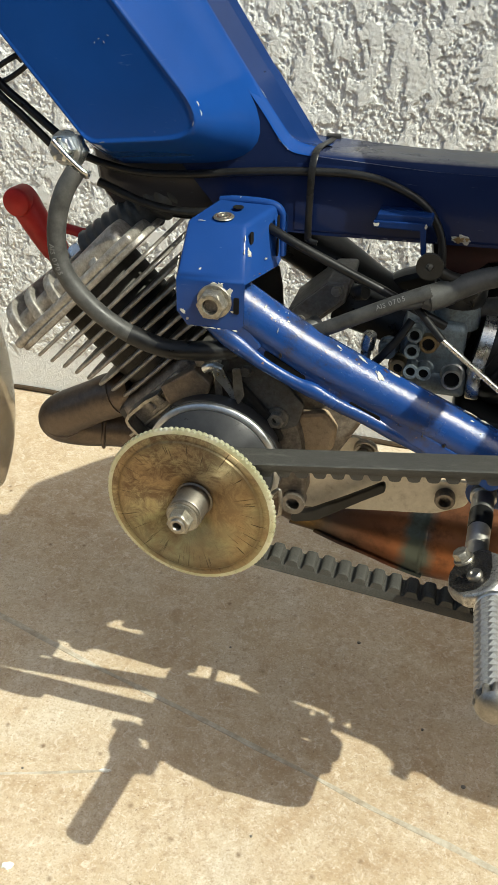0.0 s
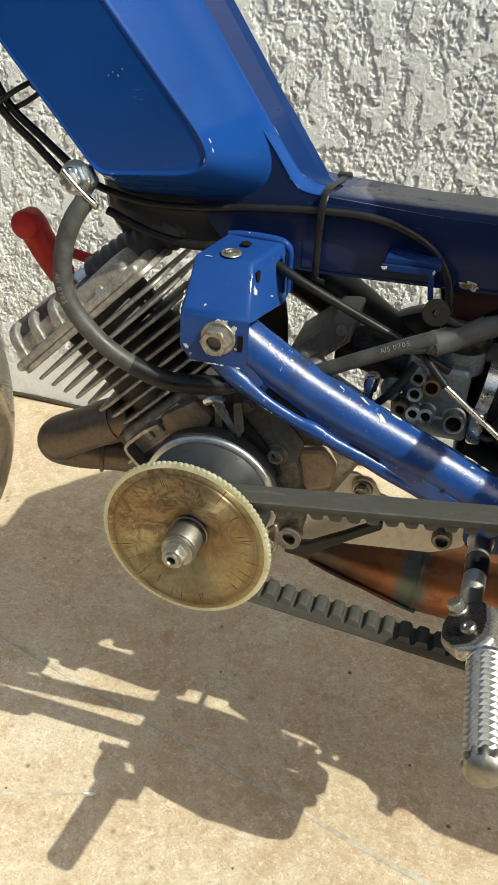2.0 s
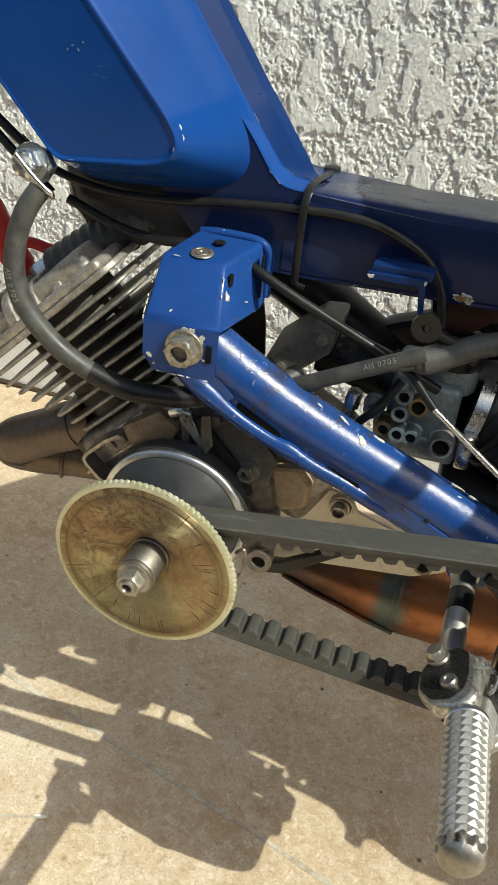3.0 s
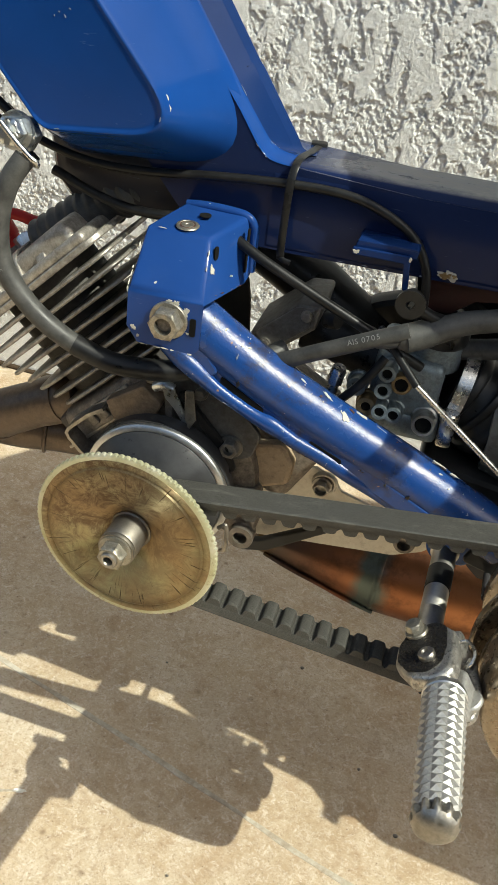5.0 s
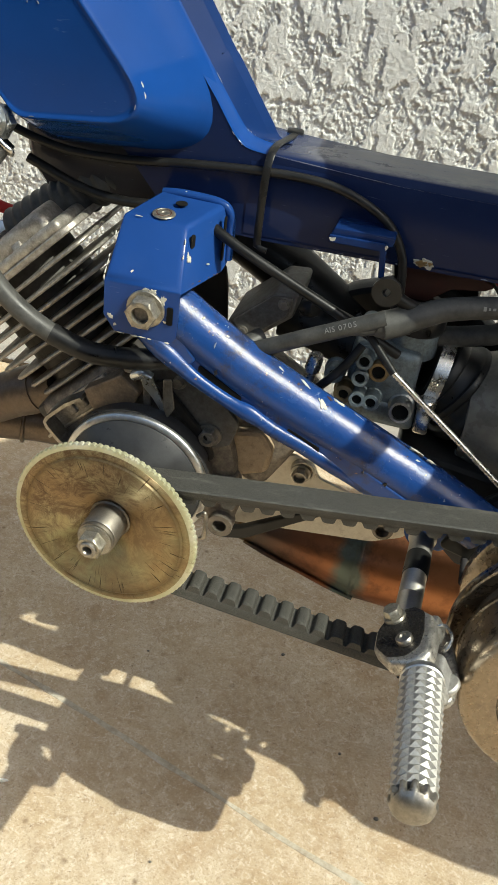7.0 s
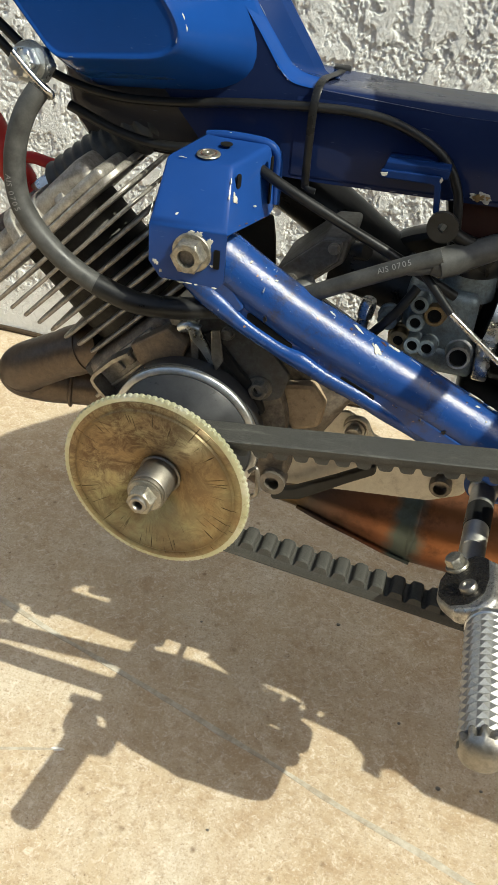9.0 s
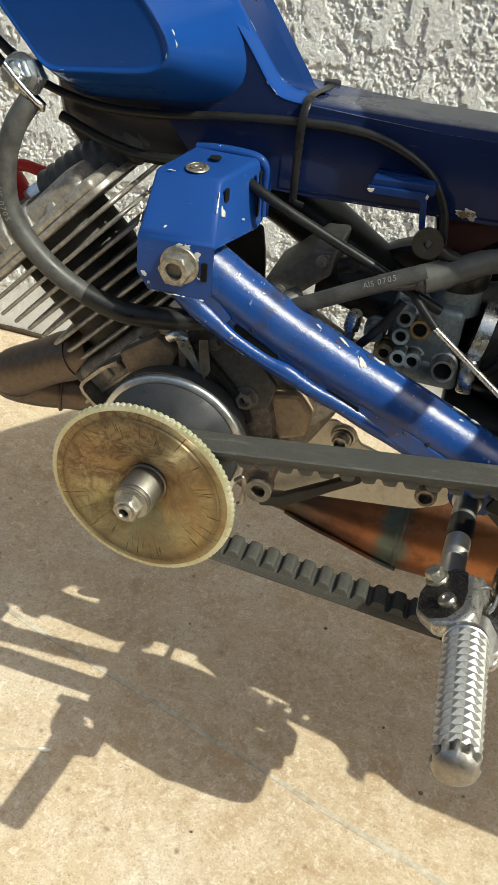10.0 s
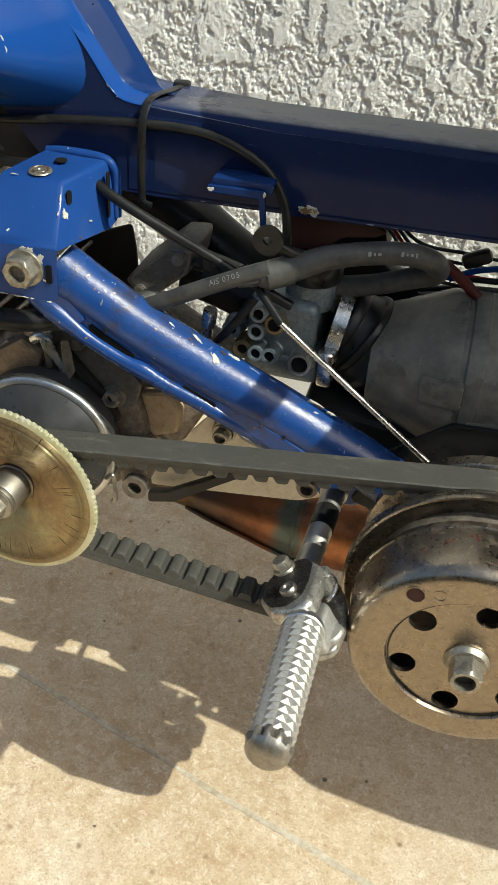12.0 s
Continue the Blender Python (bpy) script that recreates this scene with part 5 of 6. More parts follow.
spots = random.Random(17)
for a0, y0, many, wide in ((112, -0.0490, 3, 0.0024), (97, -0.0470, 4, 0.0030), (84, -0.0480, 4, 0.0030), (124, -0.0520, 1, 0.0030)):
    for n in range(many):
        a = radians(a0 + spots.gauss(0, 1) * wide / 0.06 * 45)
        ca, sa = math.cos(a), math.sin(a)
        y = min(-0.042, max(-0.0565, y0 + spots.gauss(0, 1) * wide * 0.45))
        flake("rust_spot", 0.0585 * ca, y, 0.0585 * sa, spots.uniform(0.0018, 0.0050), spots.uniform(0.0010, 0.0028), bell, spots.uniform(0, 180), n + int(a0), (ca, 0, sa), RUST)
for n, (a, r, w, h) in enumerate([(70, 0.0470, 0.003, 0.006), (68, 0.0445, 0.002, 0.003), (74, 0.0500, 0.0016, 0.003), (215, 0.0470, 0.006, 0.0008), (236, 0.0480, 0.004, 0.0008)]):
    flake("rust_spot", r * math.cos(radians(a)), -0.0689, r * math.sin(radians(a)), w, h, bell, 20 * n, 220 + n, (0, -1, 0), RUST if n < 3 else GRIME)
part("groove", lathe([(0.0374, 0.0), (0.0374, 0.0006), (0.0366, 0.0006), (0.0366, 0.0)], bell_at(-0.0667), 96), GRIME, bell)
bell_nut = part("nut", joined(lathe([(0, 0), (0.0104, 0), (0.0107, 0.001), (0.0092, 0.0035), (0, 0.0035)], bell_at(-0.0668), 40), hex_bm(0.0138, 0.0110, bell_at(-0.0698) @ pose(0, 0, 0, 0, 0, 20), 0.0050)), OLDZINC, bell, "zinc-plated flange nut with red paint mark")
part("shaft_end", lathe([(0.0044, 0.0), (0.0044, 0.0075), (0, 0.0070)], bell_at(-0.0693), 20), GRIME, bell_nut)

# footpeg
peg = new("footpeg")
peg.parent = moped
SPIN_A, SPIN_B = (0.1788, 0.0570, 0.2950), (0.1762, -0.0100, 0.2962)
part("spindle", lathe([(0.0, 0), (0.0084, 0.0), (0.0086, 0.001), (0.0086, 0.006), (0.0072, 0.0075), (0.0072, 0.024), (0.0070, 0.0245), (0.0070, 0.0605), (0.0067, 0.0609), (0.0070, 0.0613), (0.0074, 0.090), (0, 0.092)], along(SPIN_A, SPIN_B), 36), POLISHED, peg, "bright steel spindle")
part("band", lathe([(0.0071, 0.024), (0.0074, 0.0242), (0.0074, 0.0425), (0.0071, 0.0427)], along(SPIN_A, SPIN_B), 36), PLASTIC, peg, "black band on the spindle")
# two cheek plates in parallel leaning planes, a web between them and a pivoting tongue
H_N = Vector((-0.5517, 0.0502, 0.8325))
H_U, H_V = Vector((0.8336, 0.0, 0.5524)), Vector((-0.0277, -0.9987, 0.0418))
hinge_m = Matrix.Translation((0.1744, -0.0693, 0.3235)) @ Matrix((H_U, H_V, H_N)).transposed().to_4x4()
on_hinge = lambda u, v, w: tuple(hinge_m @ Vector((u, v, w)))  # noqa: E731
hinge = part("hinge", joined(
    slab(rounded([(0.0030, -0.0310, 0.006), (-0.0120, -0.0285, 0.007), (-0.0180, -0.0160, 0.008), (-0.0175, -0.0040, 0.008), (-0.0080, 0.0080, 0.008), (0.0050, 0.0112, 0.008), (0.0134, 0.0050, 0.008), (0.0140, -0.0090, 0.006), (0.0115, -0.0230, 0.006)]), -0.0095, 0.0, 0.0030, on_hinge, 4),
    slab(rounded([(-0.0100, -0.0310, 0.004), (-0.0090, -0.0200, 0.004), (0.0120, -0.0190, 0.004), (0.0130, -0.0300, 0.004)]), -0.0280, -0.0060, 0.0020, on_hinge, 3)), HINGE, peg, "worn chromed hinge with an oily face")
part("lower_cheek", slab(rounded([(-0.0060, -0.0290, 0.006), (-0.0120, -0.0150, 0.006), (-0.0080, 0.0080, 0.006), (0.0060, 0.0130, 0.006), (0.0150, 0.0110, 0.007), (0.0168, -0.0060, 0.01), (0.0145, -0.0180, 0.004), (0.0120, -0.0300, 0.004)]), -0.0305, -0.0255, 0.0018, on_hinge, 3), HINGE, hinge, "grimy lower cheek plate")
part("grimy_top", slab(rounded([(0.0015, -0.0300, 0.005), (-0.0110, -0.0275, 0.006), (-0.0160, -0.0160, 0.007), (-0.0155, -0.0045, 0.007), (-0.0090, 0.0040, 0.006), (0.0010, 0.0055, 0.006), (0.0075, 0.0000, 0.006), (0.0088, -0.0110, 0.006), (0.0075, -0.0250, 0.005)]), -0.0006, 0.0005, 0.0, on_hinge), OILY, hinge, "oil-blackened top of the hinge")
part("tongue", joined(
    slab(rounded([(-0.0060, -0.0080, 0.004), (-0.0040, 0.0140, 0.003), (0.0150, 0.0175, 0.003), (0.0160, -0.0040, 0.005), (0.0080, -0.0100, 0.004)]), -0.0235, -0.0105, 0.0020, on_hinge, 3),
    lathe([(0, -0.0016), (0.0062, -0.0016), (0.0068, -0.0008), (0.0068, 0.0008), (0.0062, 0.0016), (0, 0.0016)], hinge_m @ Matrix.Translation((0.0135, 0.0050, -0.0215)), 28)), ALU_WORN, hinge, "dull aluminium tongue that holds the barrel")
hex_at = hinge_m @ Vector((-0.0080, -0.0240, 0.0006))
bolt("bolt", tuple(hex_at), tuple(hex_at + H_N * 0.02), 0.0080, 0.0048, 0.0058, hinge, OLDZINC)
part("screw", lathe([(0, 0.0), (0.0040, 0.0), (0.0043, 0.0008), (0.0043, 0.0024), (0.0038, 0.0032), (0.0020, 0.0034), (0.0015, 0.0022), (0, 0.0022)], hinge_m @ Matrix.Translation((0.0000, -0.0047, 0.0004)), 24), STEEL_DULL, hinge)
part("spring", pipe([on_hinge(*q) for q in [(0.0115, -0.0200, -0.0060), (0.0165, -0.0190, -0.0060), (0.0200, -0.0120, -0.0070), (0.0180, -0.0060, -0.0085), (0.0150, -0.0060, -0.0100), (0.0165, -0.0120, -0.0110)]], 0.0009, 8, 6), STEEL, hinge)
worn_edge([on_hinge(*q) for q in [(-0.0178, -0.0150, -0.0090), (-0.0172, -0.0040, -0.0092), (-0.0080, 0.0076, -0.0092), (0.0040, 0.0110, -0.0092)]], hinge, 77, 0.5, 0.0005, GRIME)


def peg_bm(r0=0.0098, r1=0.0090, length=0.0705, around=12, rows_n=15, high=0.0010):
    """The knurled barrel: rows of small four-sided pyramids on a tapering bar, along local z."""
    bm = bmesh.new()
    rad = lambda k: r0 + (r1 - r0) * k / rows_n  # noqa: E731
    grid = [[bm.verts.new((rad(k) * math.cos(2 * math.pi * a / around), rad(k) * math.sin(2 * math.pi * a / around), length * k / rows_n)) for a in range(around)] for k in range(rows_n + 1)]
    for k in range(rows_n):
        for a in range(around):
            b = (a + 1) % around
            mid, r = 2 * math.pi * (a + 0.5) / around, rad(k + 0.5)
            tip = bm.verts.new(((r + high) * math.cos(mid), (r + high) * math.sin(mid), length * (k + 0.5) / rows_n))
            ring_v = (grid[k][a], grid[k][b], grid[k + 1][b], grid[k + 1][a])
            for i in range(4):
                bm.faces.new((ring_v[i], ring_v[(i + 1) % 4], tip))
    bm.faces.new(grid[0])
    bm.faces.new(grid[-1])
    return bm


peg_m = along((0.1850, -0.0840, 0.3200), (0.1856, -0.1670, 0.3325))
barrel = peg_bm()
bmesh.ops.transform(barrel, matrix=peg_m, verts=barrel.verts[:])
part("barrel", barrel, ALU_WORN, peg, "bright aluminium barrel with pyramid knurling", 10)
part("end_flange", lathe([(0, -0.006), (0.0086, -0.006), (0.0102, -0.003), (0.0106, 0.0), (0.0101, 0.0006), (0, 0.0006)], peg_m, 40), ALU, peg)
part("end_cap", lathe([(0.0086, 0.0695), (0.0098, 0.0700), (0.0101, 0.0708), (0.0101, 0.0722), (0.0097, 0.0740), (0.0090, 0.0756), (0.0078, 0.0769), (0.0062, 0.0779), (0.0043, 0.0786), (0.0020, 0.0790), (0, 0.0791)], peg_m, 88,
                      lambda k, r: 1.0 - (0.0, 0.02, 0.10, 0.22, 0.30, 0.22, 0.10, 0.02)[k % 8] * min(max((r - 0.0092) / 0.0008, 0.0), 1.0)), STEEL_DULL, peg, "rounded aluminium end with milled flutes", 22)

# crankcase and cylinder
AX, FX = Vector((-0.7071, 0, 0.7071)), Vector((0.7071, 0, 0.7071))
ORIGIN = Vector((0.0005, CY, 0.2905))


def engine(a, f, y):
    return ORIGIN + AX * a + FX * f + Vector((0, y, 0))


EM = Matrix.Translation(ORIGIN) @ Matrix((FX, AX.cross(FX), AX)).transposed().to_4x4()
case = part("crankcase", joined(
    lathe([(0, -0.052), (0.050, -0.052), (0.056, -0.046), (0.057, 0.030), (0.054, 0.046), (0.030, 0.050), (0, 0.050)], to_crank(CY + 0.004), 56),
    block((0.075, 0.085, 0.065), EM @ Matrix.Translation((0.0, 0, 0.040)), 0.008, 3),
    block((0.07, 0.07, 0.06), Matrix.Translation((0.055, 0.105, 0.325)) @ pose(0, 0, 0, 0, 28, 0), 0.010, 3)), CASE, moped, "oily dark cast crankcase")
part("cover_plate", slab(rounded([(0.004, 0.376, 0.004), (0.034, 0.372, 0.003), (0.058, 0.346, 0.006), (0.054, 0.330, 0.006), (0.042, 0.324, 0.010), (0.022, 0.336, 0.004), (0.000, 0.360, 0.004)]), 0.048, 0.0515, 0.0008), ALU_DARK, case, "grey sheet cover")
part("cover_web", slab(rounded([(0.006, 0.364, 0.001), (0.010, 0.366, 0.001), (0.040, 0.334, 0.002), (0.046, 0.320, 0.002), (0.042, 0.318, 0.002), (0.034, 0.332, 0.002)]), 0.0440, 0.0480, 0.0006), GRIME, case)
part("side_casting", slab(rounded([(0.051, 0.330, 0.004), (0.070, 0.334, 0.006), (0.078, 0.322, 0.006), (0.076, 0.304, 0.006), (0.058, 0.297, 0.004), (0.051, 0.312, 0.004)]), 0.064, 0.120, 0.004), TAN, case, "tan sand-cast side casting")
bolt("bolt", (0.0410, 0.0480, 0.3350), (0.0400, -0.1, 0.3450), 0.0098, 0.0058, 0.0074, case, STEEL_DULL, 0.0030)
part("lever", joined(pipe([(-0.008, 0.046, 0.3640, 0.003), (-0.002, 0.044, 0.3680, 0.0032), (0.004, 0.044, 0.3665, 0.003)], 0.003, 10, 4),
                     slab(rounded([(-0.004, 0.3700, 0.001), (0.004, 0.3680, 0.001), (0.010, 0.3560, 0.001), (0.016, 0.3440, 0.001), (0.013, 0.3430, 0.001), (0.005, 0.3540, 0.001), (-0.001, 0.3600, 0.001)]), 0.0430, 0.0446, 0.0004)), ZINC, case, "thin bright lever arm")
part("lever_arm", slab(rounded([(-0.002, 0.362, 0.001), (0.003, 0.362, 0.001), (0.004, 0.340, 0.001), (0.000, 0.340, 0.001)]), 0.045, 0.047, 0.0004), STEEL_DULL, case)
part("wire_clip", pipe([(0.045, 0.022, 0.2925), (0.0490, 0.022, 0.2960), (0.0505, 0.022, 0.2900), (0.0500, 0.024, 0.2760), (0.0470, 0.026, 0.2720)], 0.0014, 8, 6), STEEL_DULL, case)
for n, (x, y, z, r) in enumerate([(-0.012, 0.054, 0.366, 0.0034), (0.020, 0.048, 0.366, 0.0030)]):
    bolt("stud_nut", (x, y, z), (x - 0.01, -0.1, z + 0.03), r * 2, 0.004, r * 1.35, case, STEEL_DULL)
part("gasket_edge", block((0.092, 0.088, 0.0022), EM @ Matrix.Translation((0.002, 0, 0.0520)), 0.0006), STEEL_DULL, case)
part("web", slab(rounded([(-0.040, 0.345, 0.002), (-0.016, 0.362, 0.002), (-0.004, 0.352, 0.003), (-0.010, 0.338, 0.004), (-0.034, 0.332, 0.004)]), 0.047, 0.060, 0.002), BRONZE, case, "brown-stained casting web")
part("strip", slab(rounded([(0.012, 0.370, 0.001), (0.017, 0.371, 0.001), (0.020, 0.352, 0.001), (0.016, 0.344, 0.001), (0.013, 0.352, 0.001)]), 0.0395, 0.0410, 0.0004), STEEL_DULL, case)
part("case_lug", joined(slab(rounded([(0.038, 0.300, 0.003), (0.060, 0.302, 0.004), (0.062, 0.268, 0.008), (0.044, 0.262, 0.008)]), 0.050, 0.070, 0.003)), CASE, case)
part("lug_eye", perforated(ring(0, 0, 0.0082, 28), [ring(0, 0, 0.0046, 18)], 0, 0.010), CASE, case).matrix_local = Matrix.Translation((0.0545, 0.044, 0.2700))
part("mount_loop", strip([(-0.040, 0.3400), (-0.0500, 0.3330), (-0.0625, 0.3200), (-0.0640, 0.3165), (-0.0625, 0.3130), (-0.0550, 0.3050), (-0.0520, 0.3030), (-0.0440, 0.3010)], 0.0022, 0.0440, 0.0640), STEEL_DULL, case, "bent sheet loop", 20)
cyl = part("cylinder", joined(
    lathe([(0.030, 0.055), (0.034, 0.058), (0.034, 0.145), (0.030, 0.150)], EM, 40),
    block((0.088, 0.080, 0.014), EM @ Matrix.Translation((0.004, 0, 0.064)), 0.003)), SOOT_SHADE, moped, "sooty air-cooled cylinder with shade painted between its fins")
for k in range(9):
    a = 0.1430 - 0.0086 * k
    lo, hi = -0.058 + 0.0032 * k, 0.074 - 0.001 * k
    half = 0.050 - 0.001 * k
    outline = rounded([(lo, -half, 0.018), (hi, -half, 0.016), (hi, half, 0.016), (lo, half, 0.018)], 5)
    thick_fin = 0.0042 if k == 0 else 0.0024
    fin = slab(outline, a, a + thick_fin, 0.0008, place=lambda u, v, w: tuple(engine(w, u, v)), segs=1)
    part("fin", fin, FIN, cyl)
head = part("cylinder_head", joined(
    block((0.124, 0.098, 0.007), EM @ Matrix.Translation((0.006, 0, 0.1500)), 0.003, 3),
    block((0.108, 0.082, 0.016), EM @ Matrix.Translation((0.004, 0, 0.156)), 0.006, 3),
    lathe([(0, 0.15), (0.026, 0.15), (0.024, 0.162), (0.0, 0.164)], EM @ Matrix.Translation((0.006, 0, 0)), 32)), FIN, moped, "cast cylinder head with tall rounded fins")
for k in range(5):
    f = -0.047 + 0.0198 * k
    up = (0.0180, 0.0160, 0.0140, 0.0100, 0.0040)[k]
    outline = rounded([(-0.046, 0.150, 0.002), (0.046, 0.150, 0.002), (0.038, 0.157 + up, 0.020), (-0.038, 0.157 + up, 0.020)], 8)
    part("head_fin", slab(outline, f - 0.0040, f + 0.0036, 0.0030, place=lambda u, v, w: tuple(engine(v, w, u)), segs=4), FIN, head)
part("gasket_text_plate", block((0.050, 0.004, 0.014), EM @ Matrix.Translation((-0.002, 0, 0.0600)) @ Matrix.Translation((0, 0.043 if (EM.to_3x3() @ Vector((0, 1, 0))).y < 0 else -0.043, 0)), 0.001), FIN, cyl)
for k in range(3):
    part("raised_mark", block((0.006, 0.004, 0.008), EM @ Matrix.Translation((-0.012 + 0.010 * k, 0.0452 if (EM.to_3x3() @ Vector((0, 1, 0))).y < 0 else -0.0452, 0.0600)), 0.001), FIN, cyl)

# ribbed black boot over the head's far end
part("boot", lathe([(0, 0)] + [(0.0118 + (0.0014 if k % 4 in (1, 2) else 0.0) + 0.00005 * k, 0.0018 * k) for k in range(44)] + [(0, 0.079)], along((-0.1020, 0.090, 0.4180), (-0.0650, 0.095, 0.4470)), 32), HOSE, moped, "ribbed black rubber boot")

# spark plug and red cap
cap = part("spark_plug_cap", joined(
    pipe([(-0.1280, 0.104, 0.4020, 0.0082), (-0.1330, 0.103, 0.4090, 0.0086), (-0.1335, 0.103, 0.4098, 0.0094), (-0.1400, 0.102, 0.4200, 0.0098), (-0.1480, 0.101, 0.4340, 0.0102), (-0.1535, 0.101, 0.4440, 0.0104), (-0.1560, 0.101, 0.4485, 0.0080)], 0.01, 24, 4),
    lathe([(0, 0), (0.0098, 0), (0.0100, 0.012), (0.0094, 0.0135), (0.0086, 0.0142), (0, 0.0144)], along((-0.1535, 0.104, 0.4445), (-0.1545, 0.0, 0.4490)), 32)), RED, moped, "red silicone spark plug cap")
part("lead", pipe([(-0.1300, 0.100, 0.4270), (-0.1220, 0.100, 0.4275), (-0.1080, 0.100, 0.4255), (-0.0920, 0.104, 0.4270), (-0.0720, 0.110, 0.4300)], 0.0036, 14, 6), RED, cap)
part("plug_nut", hex_bm(0.015, 0.008, along((-0.1170, 0.104, 0.4080), (-0.1300, 0.104, 0.4220))), ZINC, moped)

# exhaust
header = part("exhaust_header", pipe([(-0.070, 0.082, 0.322, 0.0150), (-0.095, 0.083, 0.309, 0.0158), (-0.118, 0.084, 0.296, 0.0165), (-0.1340, 0.087, 0.2850, 0.0170), (-0.1370, 0.094, 0.2760, 0.0170), (-0.1240, 0.103, 0.2690, 0.0165), (-0.095, 0.112, 0.2660, 0.0155),
                                      (-0.060, 0.122, 0.258, 0.0145), (-0.020, 0.140, 0.230, 0.0140), (0.015, 0.165, 0.190, 0.0140), (0.040, 0.182, 0.1640, 0.0145)], 0.015, 28, 8), PIPE, moped, "sooty brown exhaust header pipe")
part("weld_ring", pipe([(-0.084, 0.0825, 0.3150, 0.0163), (-0.092, 0.083, 0.3108, 0.0168), (-0.100, 0.083, 0.3065, 0.0163)], 0.016, 28, 4), PIPE, header)
for k, (x, y, z) in enumerate([(-0.1345, 0.0880, 0.2835), (-0.1090, 0.1075, 0.2676)]):
    part("weld_ring", lathe([(0.0160, -0.0016), (0.0176, -0.0008), (0.0178, 0.0), (0.0176, 0.0008), (0.0160, 0.0016)], along((x, y, z), (x - 0.004, y + 0.006, z - 0.009) if k == 0 else (x + 0.03, y + 0.009, z - 0.003)), 36), PIPE, header)
chamber = part("exhaust_chamber", pipe([(0.030, 0.181, 0.1660, 0.0150), (0.055, 0.183, 0.1620, 0.0165), (0.085, 0.184, 0.1600, 0.0235), (0.120, 0.185, 0.1580, 0.0305), (0.143, 0.185, 0.1570, 0.0345), (0.160, 0.185, 0.1565, 0.0355), (0.260, 0.185, 0.156, 0.0365), (0.36, 0.185, 0.158, 0.034), (0.44, 0.185, 0.165, 0.020)], 0.03, 40, 8), COPPER, moped, "copper-coloured expansion chamber with heat tints")
part("weld_ring", pipe([(0.1425, 0.185, 0.1570, 0.0350), (0.1450, 0.185, 0.1570, 0.0360), (0.1475, 0.185, 0.1569, 0.0352)], 0.03, 40, 3), COPPER, chamber)
part("seam", pipe([(0.052, 0.1690, 0.1535), (0.075, 0.1630, 0.1500), (0.102, 0.1600, 0.1445), (0.125, 0.1575, 0.1390), (0.148, 0.1560, 0.1345)], 0.0019, 8, 6), COPPER, chamber)

# plates and straps under the engine
plate_holes = [ring(0.0760, 0.2530, 0.0036, 18)]
plate_out = [tuple(p) for p in rounded([(0.036, 0.262, 0.004), (0.040, 0.2180, 0.006), (0.150, 0.2330, 0.02), (0.172, 0.2440, 0.010), (0.176, 0.266, 0.01), (0.150, 0.2620, 0.010), (0.1060, 0.2750, 0.004), (0.1010, 0.2830, 0.004), (0.0870, 0.2890, 0.004), (0.0820, 0.2880, 0.004), (0.0630, 0.2620, 0.004)], 4)]
dedupe = [p for i, p in enumerate(plate_out) if (Vector(p) - Vector(plate_out[i - 1])).length > 1e-5]
PX, PZ = 0.0945, 0.2800
plate = part("engine_plate", perforated(dedupe, plate_holes, 0.112, 0.115), PLATE, moped, "dusty cream metal engine plate with a hole", 30)
part("cup_washer", lathe([(0.0045, 0.0), (0.0090, 0.0), (0.0090, 0.0016), (0.0081, 0.0036), (0.0068, 0.0034), (0.0065, 0.0004), (0.004, 0.0004)], toward(PX, PZ, 0.1116), 40), PLATE, plate, "pale cup washer round the bolt")
part("rubber_bush", lathe([(0.0067, 0.0006), (0.0061, 0.0022), (0.0050, 0.0026), (0.0, 0.0026)], toward(PX, PZ, 0.1116), 32), BRONZE, plate, "rust-stained bush")
bolt("bolt", (PX - 0.0012, 0.1090, PZ - 0.0010), (PX - 0.0014, 0.0, PZ - 0.004), 0.0096, 0.0056, 0.0072, plate, STEEL_DULL, 0.0040)
part("boss", lathe([(0.0042, 0.0), (0.0074, 0.0), (0.0076, 0.006), (0.0066, 0.008), (0.0046, 0.008), (0.0042, 0.002), (0, 0.002)], toward(0.1560, 0.2500, 0.112), 28), CASE, plate)
part("strap", slab(rounded([(0.044, 0.2225, 0.003), (0.058, 0.2260, 0.02), (0.086, 0.2440, 0.02), (0.112, 0.2620, 0.004), (0.113, 0.2540, 0.004), (0.096, 0.2420, 0.01), (0.064, 0.2180, 0.02), (0.044, 0.2125, 0.003)]), 0.098, 0.104, 0.0012), PLASTIC, moped, "bent black strap under the engine")
part("stand_pivot", joined(pipe([(0.1766, 0.0565, 0.2950), (0.1768, 0.090, 0.2945), (0.1770, 0.17, 0.294)], 0.0098, 20, 3), slab(rounded([(0.166, 0.318, 0.006), (0.198, 0.320, 0.006), (0.202, 0.300, 0.01), (0.192, 0.283, 0.006), (0.168, 0.283, 0.01)]), 0.057, 0.062, 0.002)), BLUE_WORN, moped, "blue pivot lug for the footpeg")
part("pivot_plate", slab(rounded([(0.185, 0.294, 0.004), (0.262, 0.284, 0.006), (0.262, 0.246, 0.006), (0.206, 0.252, 0.004), (0.190, 0.266, 0.006)]), 0.088, 0.093, 0.0015), BLACK_PAINT, moped, "grimy black plate behind the spindle")
